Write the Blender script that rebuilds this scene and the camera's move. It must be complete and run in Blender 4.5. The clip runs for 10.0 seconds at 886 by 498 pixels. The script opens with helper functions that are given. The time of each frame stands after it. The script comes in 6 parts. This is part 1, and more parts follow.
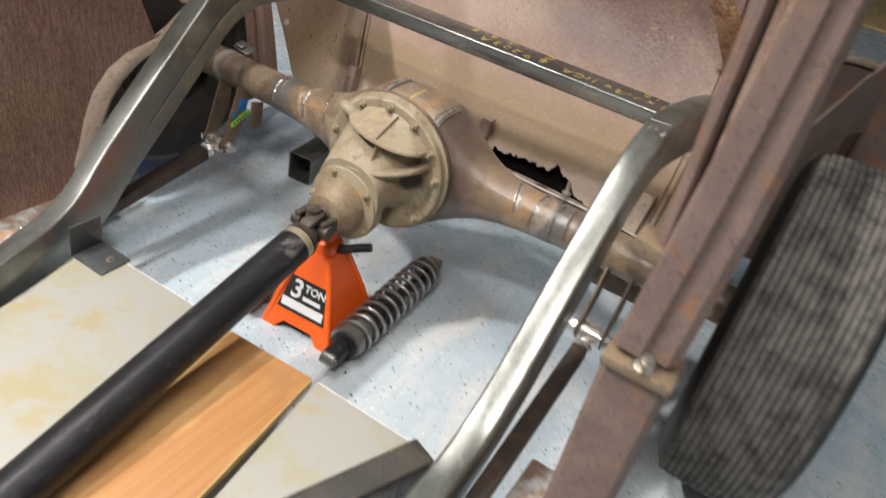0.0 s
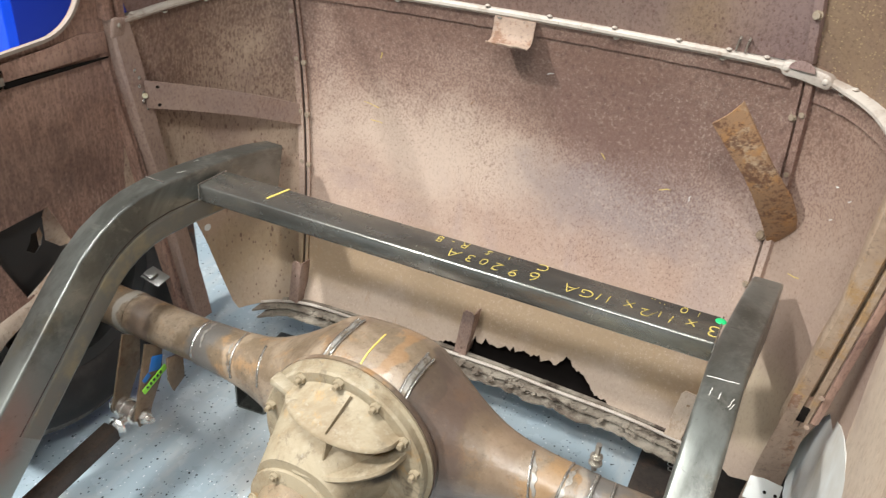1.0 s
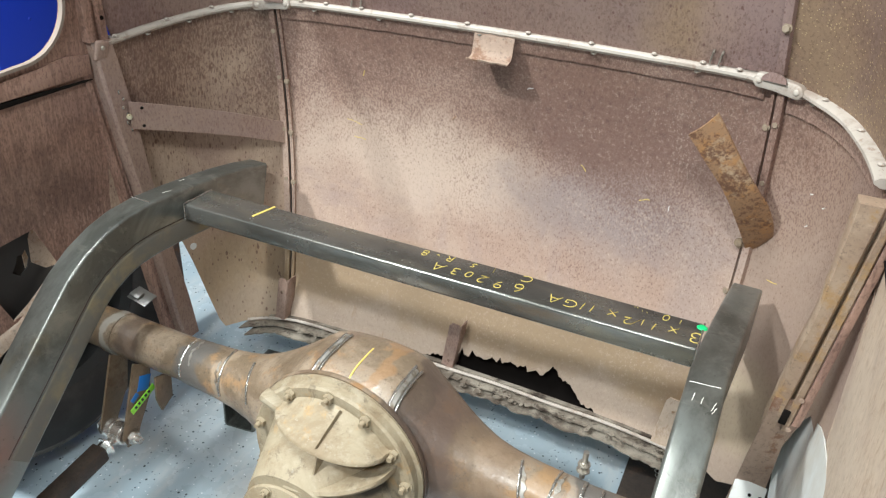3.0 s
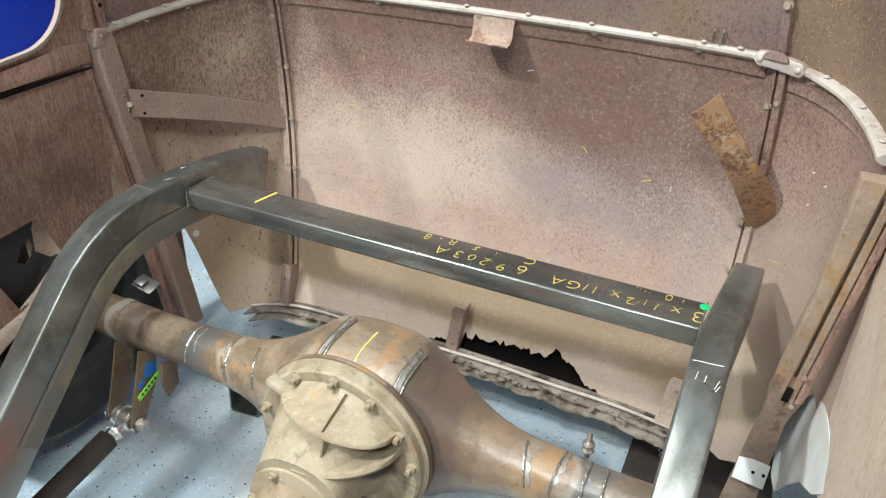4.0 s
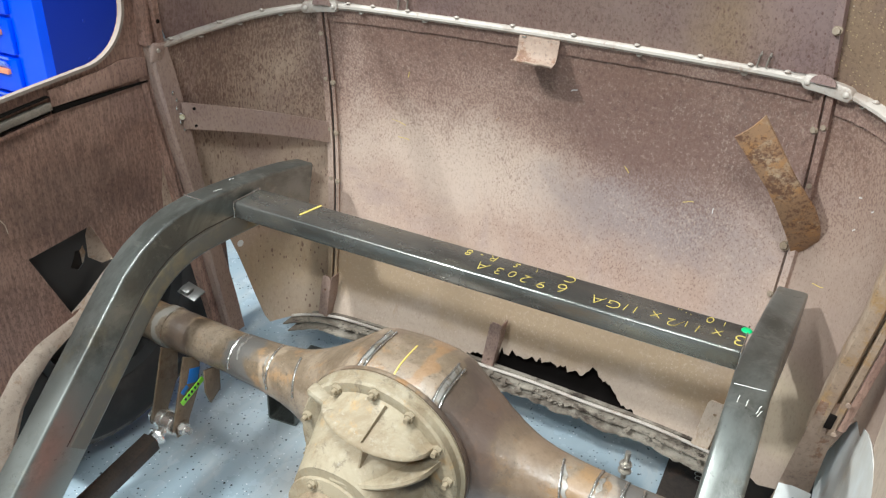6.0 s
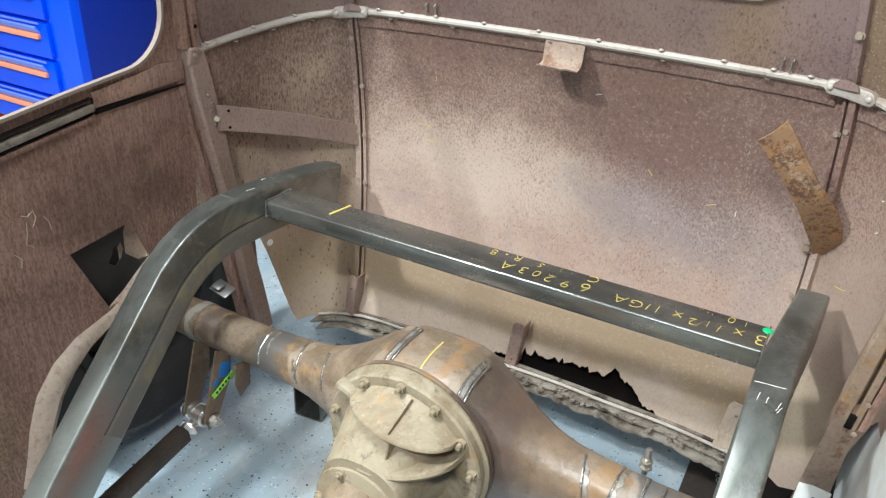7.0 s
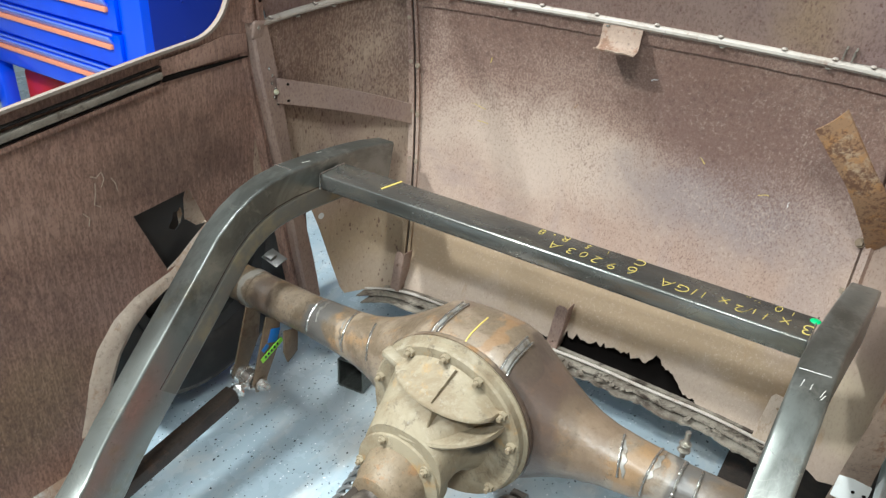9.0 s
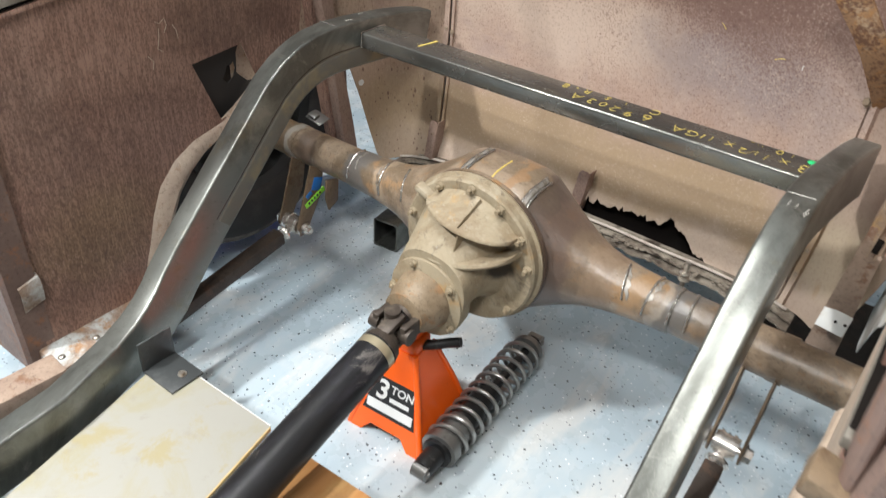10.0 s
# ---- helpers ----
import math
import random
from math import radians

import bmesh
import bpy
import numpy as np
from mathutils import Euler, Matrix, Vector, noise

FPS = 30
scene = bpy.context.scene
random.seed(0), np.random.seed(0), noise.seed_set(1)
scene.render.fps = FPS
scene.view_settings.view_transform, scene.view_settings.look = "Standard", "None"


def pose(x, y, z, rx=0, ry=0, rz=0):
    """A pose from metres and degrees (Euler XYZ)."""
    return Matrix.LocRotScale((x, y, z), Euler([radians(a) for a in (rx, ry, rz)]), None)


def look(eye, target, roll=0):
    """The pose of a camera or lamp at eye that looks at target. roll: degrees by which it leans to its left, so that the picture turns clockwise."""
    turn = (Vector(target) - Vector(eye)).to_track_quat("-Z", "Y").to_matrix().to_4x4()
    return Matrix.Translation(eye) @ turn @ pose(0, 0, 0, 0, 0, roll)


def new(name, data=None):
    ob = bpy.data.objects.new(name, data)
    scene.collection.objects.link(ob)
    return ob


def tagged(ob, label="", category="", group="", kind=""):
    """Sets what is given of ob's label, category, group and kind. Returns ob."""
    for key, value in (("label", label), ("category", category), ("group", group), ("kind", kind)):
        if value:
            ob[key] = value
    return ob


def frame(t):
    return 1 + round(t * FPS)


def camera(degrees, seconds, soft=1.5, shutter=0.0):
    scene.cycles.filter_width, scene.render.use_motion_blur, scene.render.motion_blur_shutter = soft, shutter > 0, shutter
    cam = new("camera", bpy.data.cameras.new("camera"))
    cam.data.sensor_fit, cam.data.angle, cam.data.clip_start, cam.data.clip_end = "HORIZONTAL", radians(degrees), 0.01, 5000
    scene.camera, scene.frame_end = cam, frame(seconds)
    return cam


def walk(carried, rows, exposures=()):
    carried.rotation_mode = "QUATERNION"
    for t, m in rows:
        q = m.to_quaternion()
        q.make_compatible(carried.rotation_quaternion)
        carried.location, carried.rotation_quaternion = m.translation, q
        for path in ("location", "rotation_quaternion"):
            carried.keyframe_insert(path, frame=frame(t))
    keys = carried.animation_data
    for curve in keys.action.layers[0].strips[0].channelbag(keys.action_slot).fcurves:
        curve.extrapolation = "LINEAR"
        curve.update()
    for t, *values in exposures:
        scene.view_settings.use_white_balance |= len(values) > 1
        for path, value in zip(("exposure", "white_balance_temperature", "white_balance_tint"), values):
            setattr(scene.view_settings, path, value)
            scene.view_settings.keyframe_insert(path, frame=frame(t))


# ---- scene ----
cam = camera(61.5, 10.0, soft=1.25, shutter=0.2)
PATH = [
    (0, (0.786, -1.419, 1.255), (0.092, 0.082, 0.129), 13.1),
    (0.2, (0.705, -1.24, 1.284), (-0.112, 0.206, 0.168), 10.1),
    (0.5, (0.574, -1.024, 1.318), (-0.316, 0.44, 0.287), 5.9),
    (1, (0.516, -0.906, 1.34), (-0.221, 0.673, 0.359), 4.3),
    (1.5, (0.529, -0.895, 1.346), (-0.133, 0.738, 0.399), 3.4),
    (2, (0.52, -0.91, 1.348), (-0.155, 0.721, 0.409), 4.8),
    (2.5, (0.522, -0.918, 1.349), (-0.181, 0.704, 0.414), 4.3),
    (4, (0.522, -0.926, 1.347), (-0.182, 0.668, 0.366), 2.9),
    (4.5, (0.515, -0.929, 1.354), (-0.21, 0.661, 0.38), 3.0),
    (5, (0.515, -0.935, 1.355), (-0.232, 0.651, 0.392), 3.1),
    (5.5, (0.513, -0.939, 1.356), (-0.257, 0.64, 0.4), 3.0),
    (7, (0.523, -0.98, 1.363), (-0.323, 0.568, 0.421), 2.6),
    (7.5, (0.529, -1.004, 1.366), (-0.344, 0.54, 0.441), 2.4),
    (8, (0.528, -1.002, 1.365), (-0.343, 0.542, 0.439), 2.2),
    (8.5, (0.527, -1.01, 1.365), (-0.363, 0.516, 0.426), 2.6),
    (9, (0.529, -1.016, 1.354), (-0.402, 0.462, 0.38), 3.5),
    (9.5, (0.547, -1.051, 1.339), (-0.449, 0.3, 0.251), 2.9),
    (9.7, (0.565, -1.086, 1.332), (-0.398, 0.253, 0.2), 3.6),
    (10, (0.659, -1.173, 1.294), (-0.275, 0.166, 0.14), 3.9),
]
walk(cam, [(t, look(eye, target, roll)) for t, eye, target, roll in PATH],
     exposures=[(0, -.50, 6800, 13), (.5, -.22, 6700, 12), (1.2, .0, 6450, 6), (2.5, -.02, 6250, 4), (5, -.04, 6100, 3), (7.5, -.11, 6000, 3), (9.4, -.14, 6050, 1), (10, -.32, 6500, 9)])

# ---------------------------------------------------------------- light
world = bpy.data.worlds.new("shop_air")
world.use_nodes = True
scene.world = world
world.node_tree.nodes["Background"].inputs[0].default_value = (0.9, 0.95, 1.0, 1)
world.node_tree.nodes["Background"].inputs[1].default_value = 0.006


def unseen_lamp(x, y, z, sx, sy, watts):
    data = bpy.data.lights.new("unseen_lamp", "AREA")
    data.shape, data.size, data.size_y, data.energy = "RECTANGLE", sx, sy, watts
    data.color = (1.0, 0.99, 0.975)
    ob = new("unseen_lamp", data)
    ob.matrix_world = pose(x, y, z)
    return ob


# Lamps out of view: first two set from cast shadows, the rest added fill.
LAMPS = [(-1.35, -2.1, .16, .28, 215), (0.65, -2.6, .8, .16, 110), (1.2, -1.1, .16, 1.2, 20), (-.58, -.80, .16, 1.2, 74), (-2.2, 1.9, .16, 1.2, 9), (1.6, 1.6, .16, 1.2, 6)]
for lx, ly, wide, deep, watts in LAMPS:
    unseen_lamp(lx, ly, 3.3, wide, deep, watts)


# ---------------------------------------------------------------- materials
class Mat:
    """A small node-graph builder."""

    def __init__(self, name, base, rough=0.6, metal=0.0, coat=0.0):
        self.m = bpy.data.materials.new(name)
        self.m.use_nodes = True
        self.t = self.m.node_tree
        self.b = self.t.nodes["Principled BSDF"]
        self.b.inputs["Base Color"].default_value = (*base, 1)
        self.b.inputs["Roughness"].default_value = rough
        self.b.inputs["Metallic"].default_value = metal
        self.b.inputs["Coat Weight"].default_value = coat
        self.col, self.h = None, None
        self.base = base
        self.tc = self.t.nodes.new("ShaderNodeTexCoord")
        self.src = self.tc.outputs["Object"]

    def node(self, kind, **kw):
        n = self.t.nodes.new(kind)
        for k, v in kw.items():
            n.inputs[k].default_value = v
        return n

    def link(self, a, b):
        self.t.links.new(a, b)

    def coords(self, scale=(1, 1, 1)):
        n = self.t.nodes.new("ShaderNodeMapping")
        n.inputs["Scale"].default_value = scale
        self.link(self.src, n.inputs[0])
        return n.outputs[0]

    def noise(self, scale, detail=4.0, rough=0.6, stretch=(1, 1, 1), warp=0.0):
        n = self.node("ShaderNodeTexNoise", Scale=scale, Detail=detail, Roughness=rough, Distortion=warp)
        self.link(self.coords(stretch), n.inputs["Vector"])
        return n.outputs["Fac"]

    def ramp(self, fac, lo, hi):
        n = self.node("ShaderNodeMapRange")
        n.interpolation_type = "SMOOTHSTEP"
        n.inputs["From Min"].default_value, n.inputs["From Max"].default_value = lo, hi
        self.link(fac, n.inputs["Value"])
        return n.outputs["Result"]

    def times(self, a, b):
        n = self.t.nodes.new("ShaderNodeMath")
        n.operation = "MULTIPLY"
        self.link(a, n.inputs[0])
        if isinstance(b, (int, float)):
            n.inputs[1].default_value = b
        else:
            self.link(b, n.inputs[1])
        return n.outputs[0]

    def plus(self, a, b, scale=1.0, offset=0.0):
        """a + scale * b + offset."""
        n = self.t.nodes.new("ShaderNodeMath")
        n.operation = "MULTIPLY_ADD"
        self.link(b, n.inputs[0])
        n.inputs[1].default_value = scale
        self.link(a, n.inputs[2])
        k = self.t.nodes.new("ShaderNodeMath")
        self.link(n.outputs[0], k.inputs[0])
        k.inputs[1].default_value = offset
        return k.outputs[0]

    def along(self, axis):
        n = self.t.nodes.new("ShaderNodeSeparateXYZ")
        self.link(self.src, n.inputs[0])
        return n.outputs[axis]

    def over(self, colour, fac):
        """Lays a colour over what is there, by a factor."""
        n = self.t.nodes.new("ShaderNodeMix")
        n.data_type = "RGBA"
        if self.col is None:
            n.inputs["A"].default_value = (*self.base, 1)
        else:
            self.link(self.col, n.inputs["A"])
        n.inputs["B"].default_value = (*colour, 1)
        if isinstance(fac, (int, float)):
            n.inputs["Factor"].default_value = fac
        else:
            self.link(fac, n.inputs["Factor"])
        self.col = n.outputs["Result"]
        self.link(self.col, self.b.inputs["Base Color"])
        return self

    def value(self, socket, fac, lo, hi):
        n = self.node("ShaderNodeMapRange")
        n.inputs["To Min"].default_value, n.inputs["To Max"].default_value = lo, hi
        self.link(fac, n.inputs["Value"])
        self.link(n.outputs["Result"], self.b.inputs[socket])
        return self

    def bump(self, fac, strength=0.3, dist=0.002):
        n = self.node("ShaderNodeBump", Strength=strength, Distance=dist)
        self.link(fac, n.inputs["Height"])
        if self.h is not None:
            self.link(self.h, n.inputs["Normal"])
        self.h = n.outputs["Normal"]
        self.link(self.h, self.b.inputs["Normal"])
        return self

    def spots(self, scale, radius, keep=0.5, stretch=(1, 1, 1)):
        """Scattered specks: small discs round the cells of a Voronoi pattern, of which some are kept."""
        v = self.node("ShaderNodeTexVoronoi", Scale=scale)
        self.link(self.coords(stretch), v.inputs["Vector"])
        near = self.ramp(v.outputs["Distance"], radius, radius * 0.6)
        sep = self.t.nodes.new("ShaderNodeSeparateColor")
        self.link(v.outputs["Color"], sep.inputs[0])
        kept = self.ramp(sep.outputs[0], 1 - keep, 1 - keep + 0.02)
        return self.times(near, kept)


def body_metal(name, base, dust, rust, mauve, fine=135, stretch=(1, 1, 0.62), high=(0.66, 1.02), climb=0.34, tan=None, most=0.85, streak=0.0, shift=0.0, stains_and_light=(), flecks=()):
    """Old bare sheet metal: pale where rust is thin, specked with rust that thickens upwards, finely pitted."""
    m = Mat(name, base, 0.6)
    big = m.noise(2.3, 6, 0.6, warp=0.6)
    dens = m.plus(big, m.ramp(m.along("Z"), *high), climb, shift)
    m.over(dust, m.times(m.ramp(dens, 0.66, 0.36), 0.62))
    m.over(mauve, m.times(m.ramp(m.noise(4.4, 7, 0.66, warp=0.8), 0.48, 0.66), 0.6))
    if tan:
        # Tan zone low down, standing partly for the crossmember's shadow, paler again beneath.
        low = m.plus(m.along("Z"), m.noise(4.5, 5, 0.6), 0.22)
        m.over(tan, m.ramp(low, 0.62, 0.52))
        m.over(tuple(0.85 * c for c in dust), m.times(m.ramp(low, 0.44, 0.36), 0.85))
        m.over((0.34, 0.22, 0.12), m.times(m.times(m.ramp(low, 0.62, 0.52), m.ramp(m.noise(22, 5, 0.7, stretch=(1, 1, 0.15)), 0.6, 0.7)), 0.5))
    dens = m.plus(m.plus(dens, m.ramp(m.along("Z"), 0.80, 0.55), -0.16), m.ramp(low, 0.66, 0.52), -0.3) if tan else dens
    for cx, cz, rx, rz, colour, amount, *side in stains_and_light:
        # a patch with a ragged edge round (cx, cz): stains, and light painted in
        k = m.t.nodes.new("ShaderNodeMapping")
        k.inputs["Location"].default_value = (0, -cx / rx, -cz / rz) if side else (-cx / rx, 0, -cz / rz)
        k.inputs["Scale"].default_value = (0, 1 / rx, 1 / rz) if side else (1 / rx, 0, 1 / rz)
        m.link(m.src, k.inputs[0])
        ln = m.t.nodes.new("ShaderNodeVectorMath")
        ln.operation = "LENGTH"
        m.link(k.outputs[0], ln.inputs[0])
        edge = m.plus(ln.outputs["Value"], m.noise(7, 6, 0.68), 1.3, -0.65)
        m.over(colour, m.times(m.ramp(edge, 1.15, 0.35), amount))
        if amount > 0.5 and sum(colour) > 1.2:
            dens = m.plus(dens, m.ramp(edge, 1.15, 0.35), -0.16)
    grain = m.noise(fine * 2.0, 4, 0.7, stretch=stretch)
    spots = m.plus(m.times(grain, 1.6), dens, 0.58)
    m.over(tuple((a + 2 * b) / 3 for a, b in zip(base, rust)), m.times(m.ramp(dens, 0.48, 0.92), most * 0.75))
    m.over(rust, m.times(m.ramp(spots, 1.08, 1.30), most * 0.9))
    m.over(tuple(0.62 * c for c in base), m.times(m.ramp(m.noise(fine * 1.3, 3, 0.65, stretch=stretch), 0.48, 0.72), 0.3))
    m.over(tuple(1.12 * c for c in dust), m.times(m.ramp(m.noise(fine * 0.9, 4, 0.7), 0.52, 0.74), 0.35))
    grit = m.plus(m.times(m.noise(fine * 0.85, 5, 0.72, stretch=stretch), 1.4), dens, 0.5)
    m.over(tuple(0.62 * c for c in rust), m.times(m.ramp(grit, 1.10, 1.26), most * 0.75))
    if streak:
        runs = m.plus(m.noise(150, 5, 0.66, stretch=(1, 1, 0.11)), dens, 0.5)
        m.over(tuple(0.62 * c for c in rust), m.times(m.ramp(runs, 0.73, 0.83), streak))
        m.over(tuple(1.1 * c for c in dust), m.times(m.ramp(m.noise(170, 5, 0.66, stretch=(1, 1, 0.12)), 0.58, 0.70), streak * 0.3))
    pale = m.plus(m.noise(fine * 1.7, 4, 0.7, stretch=stretch), m.noise(5, 5, 0.6), 0.5)
    m.over(tuple(1.15 * c for c in dust), m.times(m.ramp(pale, 0.84, 0.98), 0.45))
    for colour, scale, radius, keep, tall in flecks:
        m.over(colour, m.times(m.spots(scale, radius, keep, (1, 1, tall)), 0.8))
    m.over((0.72, 0.63, 0.56), m.spots(12, 0.022, 0.1))
    m.value("Roughness", m.noise(20, 4), 0.36, 0.72)
    m.bump(spots, 0.12, 0.001)
    m.bump(m.noise(150, 4, 0.7), 0.12, 0.001)
    m.bump(m.noise(5, 2), 0.3, 0.008)
    return m.m


# The pale patch paints in lamp sheen; the mauve cloud also dims the right.
M_PANEL = body_metal("rear_panel_metal", (0.41, 0.285, 0.225), (0.54, 0.43, 0.35), (0.165, 0.090, 0.072), (0.35, 0.26, 0.235), climb=0.30, shift=0.02, most=0.75, tan=(0.34, 0.245, 0.155), stains_and_light=[(-.16, .70, .34, .15, (0.60, 0.475, 0.39), 0.7), (.25, .69, .30, .15, (0.295, 0.235, 0.225), 0.85), (.26, .88, .36, .14, (0.165, 0.092, 0.075), 0.85), (.46, .55, .07, .2, (0.36, 0.28, 0.25), 0.5), (.0, .985, .6, .055, (0.21, 0.118, 0.085), 0.65), (-.46, .8, .05, .25, (0.5, 0.39, 0.32), 0.5)])
M_CORNER = body_metal("corner_panel_metal", (0.33, 0.225, 0.175), (0.41, 0.315, 0.255), (0.16, 0.088, 0.066), (0.31, 0.22, 0.19), climb=0.3, shift=-0.04, tan=(0.43, 0.345, 0.25))
M_CORNERDARK = body_metal("streaked_corner_metal", (0.38, 0.265, 0.195), (0.50, 0.385, 0.285), (0.13, 0.068, 0.052), (0.29, 0.195, 0.17), 120, (1, 1, 0.4), climb=0.34, shift=-0.03, streak=0.2, tan=(0.42, 0.31, 0.20), flecks=[((0.15, 0.082, 0.06), 62, 0.24, 0.5, 0.5), ((0.17, 0.095, 0.07), 110, 0.26, 0.4, 0.5)])
M_SIDE = body_metal("side_panel_metal", (0.335, 0.195, 0.145), (0.42, 0.28, 0.22), (0.09, 0.047, 0.036), (0.23, 0.14, 0.12), 110, (1, 1, 0.5), (0.3, 0.95), 0.06, None, 0.6, 0.3, 0.0, stains_and_light=[(-.52, .34, .22, .14, (0.36, 0.25, 0.15), 0.6, "y"), (-.36, .55, .25, .14, (0.31, 0.19, 0.155), 0.55, "y"), (-.1, .72, .2, .1, (0.17, 0.11, 0.085), 0.5, "y"), (-.6, .62, .1, .2, (0.33, 0.235, 0.19), 0.4, "y")])
# Paler and smoother than the other side wall's metal.
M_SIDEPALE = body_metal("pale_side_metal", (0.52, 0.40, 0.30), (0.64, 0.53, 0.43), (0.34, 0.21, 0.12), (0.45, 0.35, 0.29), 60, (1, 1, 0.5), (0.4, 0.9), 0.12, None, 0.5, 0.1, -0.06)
M_UPPER = body_metal("upper_panel_metal", (0.225, 0.145, 0.122), (0.285, 0.205, 0.168), (0.10, 0.05, 0.04), (0.225, 0.15, 0.148), 110, (1, 1, 0.5), (1.22, 1.05), 0.16, None, 0.55, 0.15, -0.09, flecks=[((0.13, 0.066, 0.055), 75, 0.20, 0.5, 0.6), ((0.15, 0.08, 0.066), 130, 0.24, 0.4, 0.6)], stains_and_light=[(.36, 1.1, .1, .08, (0.33, 0.225, 0.13), 0.6), (.46, 1.12, .1, .2, (0.31, 0.215, 0.215), 0.5)])
M_CORNERUP = body_metal("dusty_corner_metal", (0.205, 0.13, 0.092), (0.30, 0.21, 0.13), (0.10, 0.058, 0.04), (0.185, 0.122, 0.108), 95, (1, 1, 0.8), (1.4, 1.0), 0.1, None, 0.6, 0.0, -0.03, flecks=[((0.46, 0.35, 0.19), 190, 0.3, 0.5, 1), ((0.42, 0.31, 0.17), 110, 0.2, 0.35, 1), ((0.75, 0.70, 0.6), 75, 0.08, 0.3, 1)])
M_POST = body_metal("post_metal", (0.29, 0.195, 0.155), (0.37, 0.27, 0.215), (0.16, 0.088, 0.066), (0.28, 0.20, 0.18), 110, (1, 1, 0.5), (0.3, 0.9), 0.0, None, 0.6)


def rusty(name, base, mid, bright, rough=0.75, metal=0.0):
    m = Mat(name, base, rough, metal)
    m.over(mid, m.ramp(m.noise(9, 7, 0.65, warp=0.5), 0.42, 0.62))
    m.over(bright, m.ramp(m.noise(17, 7, 0.74), 0.53, 0.64))
    m.over(tuple(0.35 * c for c in base), m.times(m.ramp(m.noise(115, 6, 0.78), 0.5, 0.72), 0.75))
    m.over(tuple(min(1, 1.5 * c) for c in mid), m.times(m.ramp(m.noise(85, 5, 0.75), 0.56, 0.74), 0.4))
    m.value("Roughness", m.noise(30, 4), rough - 0.2, min(1, rough + 0.15))
    m.bump(m.noise(160, 5, 0.75), 0.35, 0.001)
    return m.m


M_AXLE = rusty("axle_rust", (0.16, 0.115, 0.075), (0.275, 0.21, 0.15), (0.265, 0.165, 0.088), 0.42)
M_AXLE.node_tree.nodes["Principled BSDF"].inputs["Coat Weight"].default_value = 0.35
M_AXLE.node_tree.nodes["Principled BSDF"].inputs["Coat Roughness"].default_value = 0.22


def dent(mat, scale, dist):
    """Adds uneven dents and runs to a material's relief."""
    t = mat.node_tree
    b = t.nodes["Principled BSDF"]
    tc = t.nodes.new("ShaderNodeTexCoord")
    nz = t.nodes.new("ShaderNodeTexNoise")
    nz.inputs["Scale"].default_value, nz.inputs["Detail"].default_value = scale, 5
    t.links.new(tc.outputs["Object"], nz.inputs["Vector"])
    bp = t.nodes.new("ShaderNodeBump")
    bp.inputs["Strength"].default_value, bp.inputs["Distance"].default_value = 0.5, dist
    t.links.new(nz.outputs["Fac"], bp.inputs["Height"])
    if b.inputs["Normal"].links:
        t.links.new(b.inputs["Normal"].links[0].from_socket, bp.inputs["Normal"])
    t.links.new(bp.outputs["Normal"], b.inputs["Normal"])
    t.links.new(bp.outputs["Normal"], b.inputs["Coat Normal"])


dent(M_AXLE, 26, 0.006)


def heat_tint(mat, places):
    """Blue-grey bands and pale smears that welding left on the axle, at places along x."""
    t = mat.node_tree
    b = t.nodes["Principled BSDF"]
    tc = t.nodes.new("ShaderNodeTexCoord")
    sep = t.nodes.new("ShaderNodeSeparateXYZ")
    t.links.new(tc.outputs["Object"], sep.inputs[0])
    nz = t.nodes.new("ShaderNodeTexNoise")
    nz.inputs["Scale"].default_value, nz.inputs["Detail"].default_value = 14, 5
    t.links.new(tc.outputs["Object"], nz.inputs["Vector"])
    wob = t.nodes.new("ShaderNodeMath")
    wob.operation = "MULTIPLY_ADD"
    wob.inputs[1].default_value, wob.inputs[2].default_value = 0.11, -0.055
    t.links.new(nz.outputs["Fac"], wob.inputs[0])
    add = t.nodes.new("ShaderNodeMath")
    t.links.new(sep.outputs["X"], add.inputs[0])
    t.links.new(wob.outputs[0], add.inputs[1])
    col = b.inputs["Base Color"].links[0].from_socket
    for x, w, colour, most in places:
        sub = t.nodes.new("ShaderNodeMath")
        sub.operation = "SUBTRACT"
        sub.inputs[1].default_value = x
        t.links.new(add.outputs[0], sub.inputs[0])
        ab = t.nodes.new("ShaderNodeMath")
        ab.operation = "ABSOLUTE"
        t.links.new(sub.outputs[0], ab.inputs[0])
        mr = t.nodes.new("ShaderNodeMapRange")
        mr.interpolation_type = "SMOOTHSTEP"
        for k, v in (("From Min", w), ("From Max", w * .5), ("To Max", most)):
            mr.inputs[k].default_value = v
        t.links.new(ab.outputs[0], mr.inputs["Value"])
        mx = t.nodes.new("ShaderNodeMix")
        mx.data_type = "RGBA"
        mx.inputs["B"].default_value = (*colour, 1)
        t.links.new(col, mx.inputs["A"])
        t.links.new(mr.outputs["Result"], mx.inputs["Factor"])
        col = mx.outputs["Result"]
    t.links.new(col, b.inputs["Base Color"])


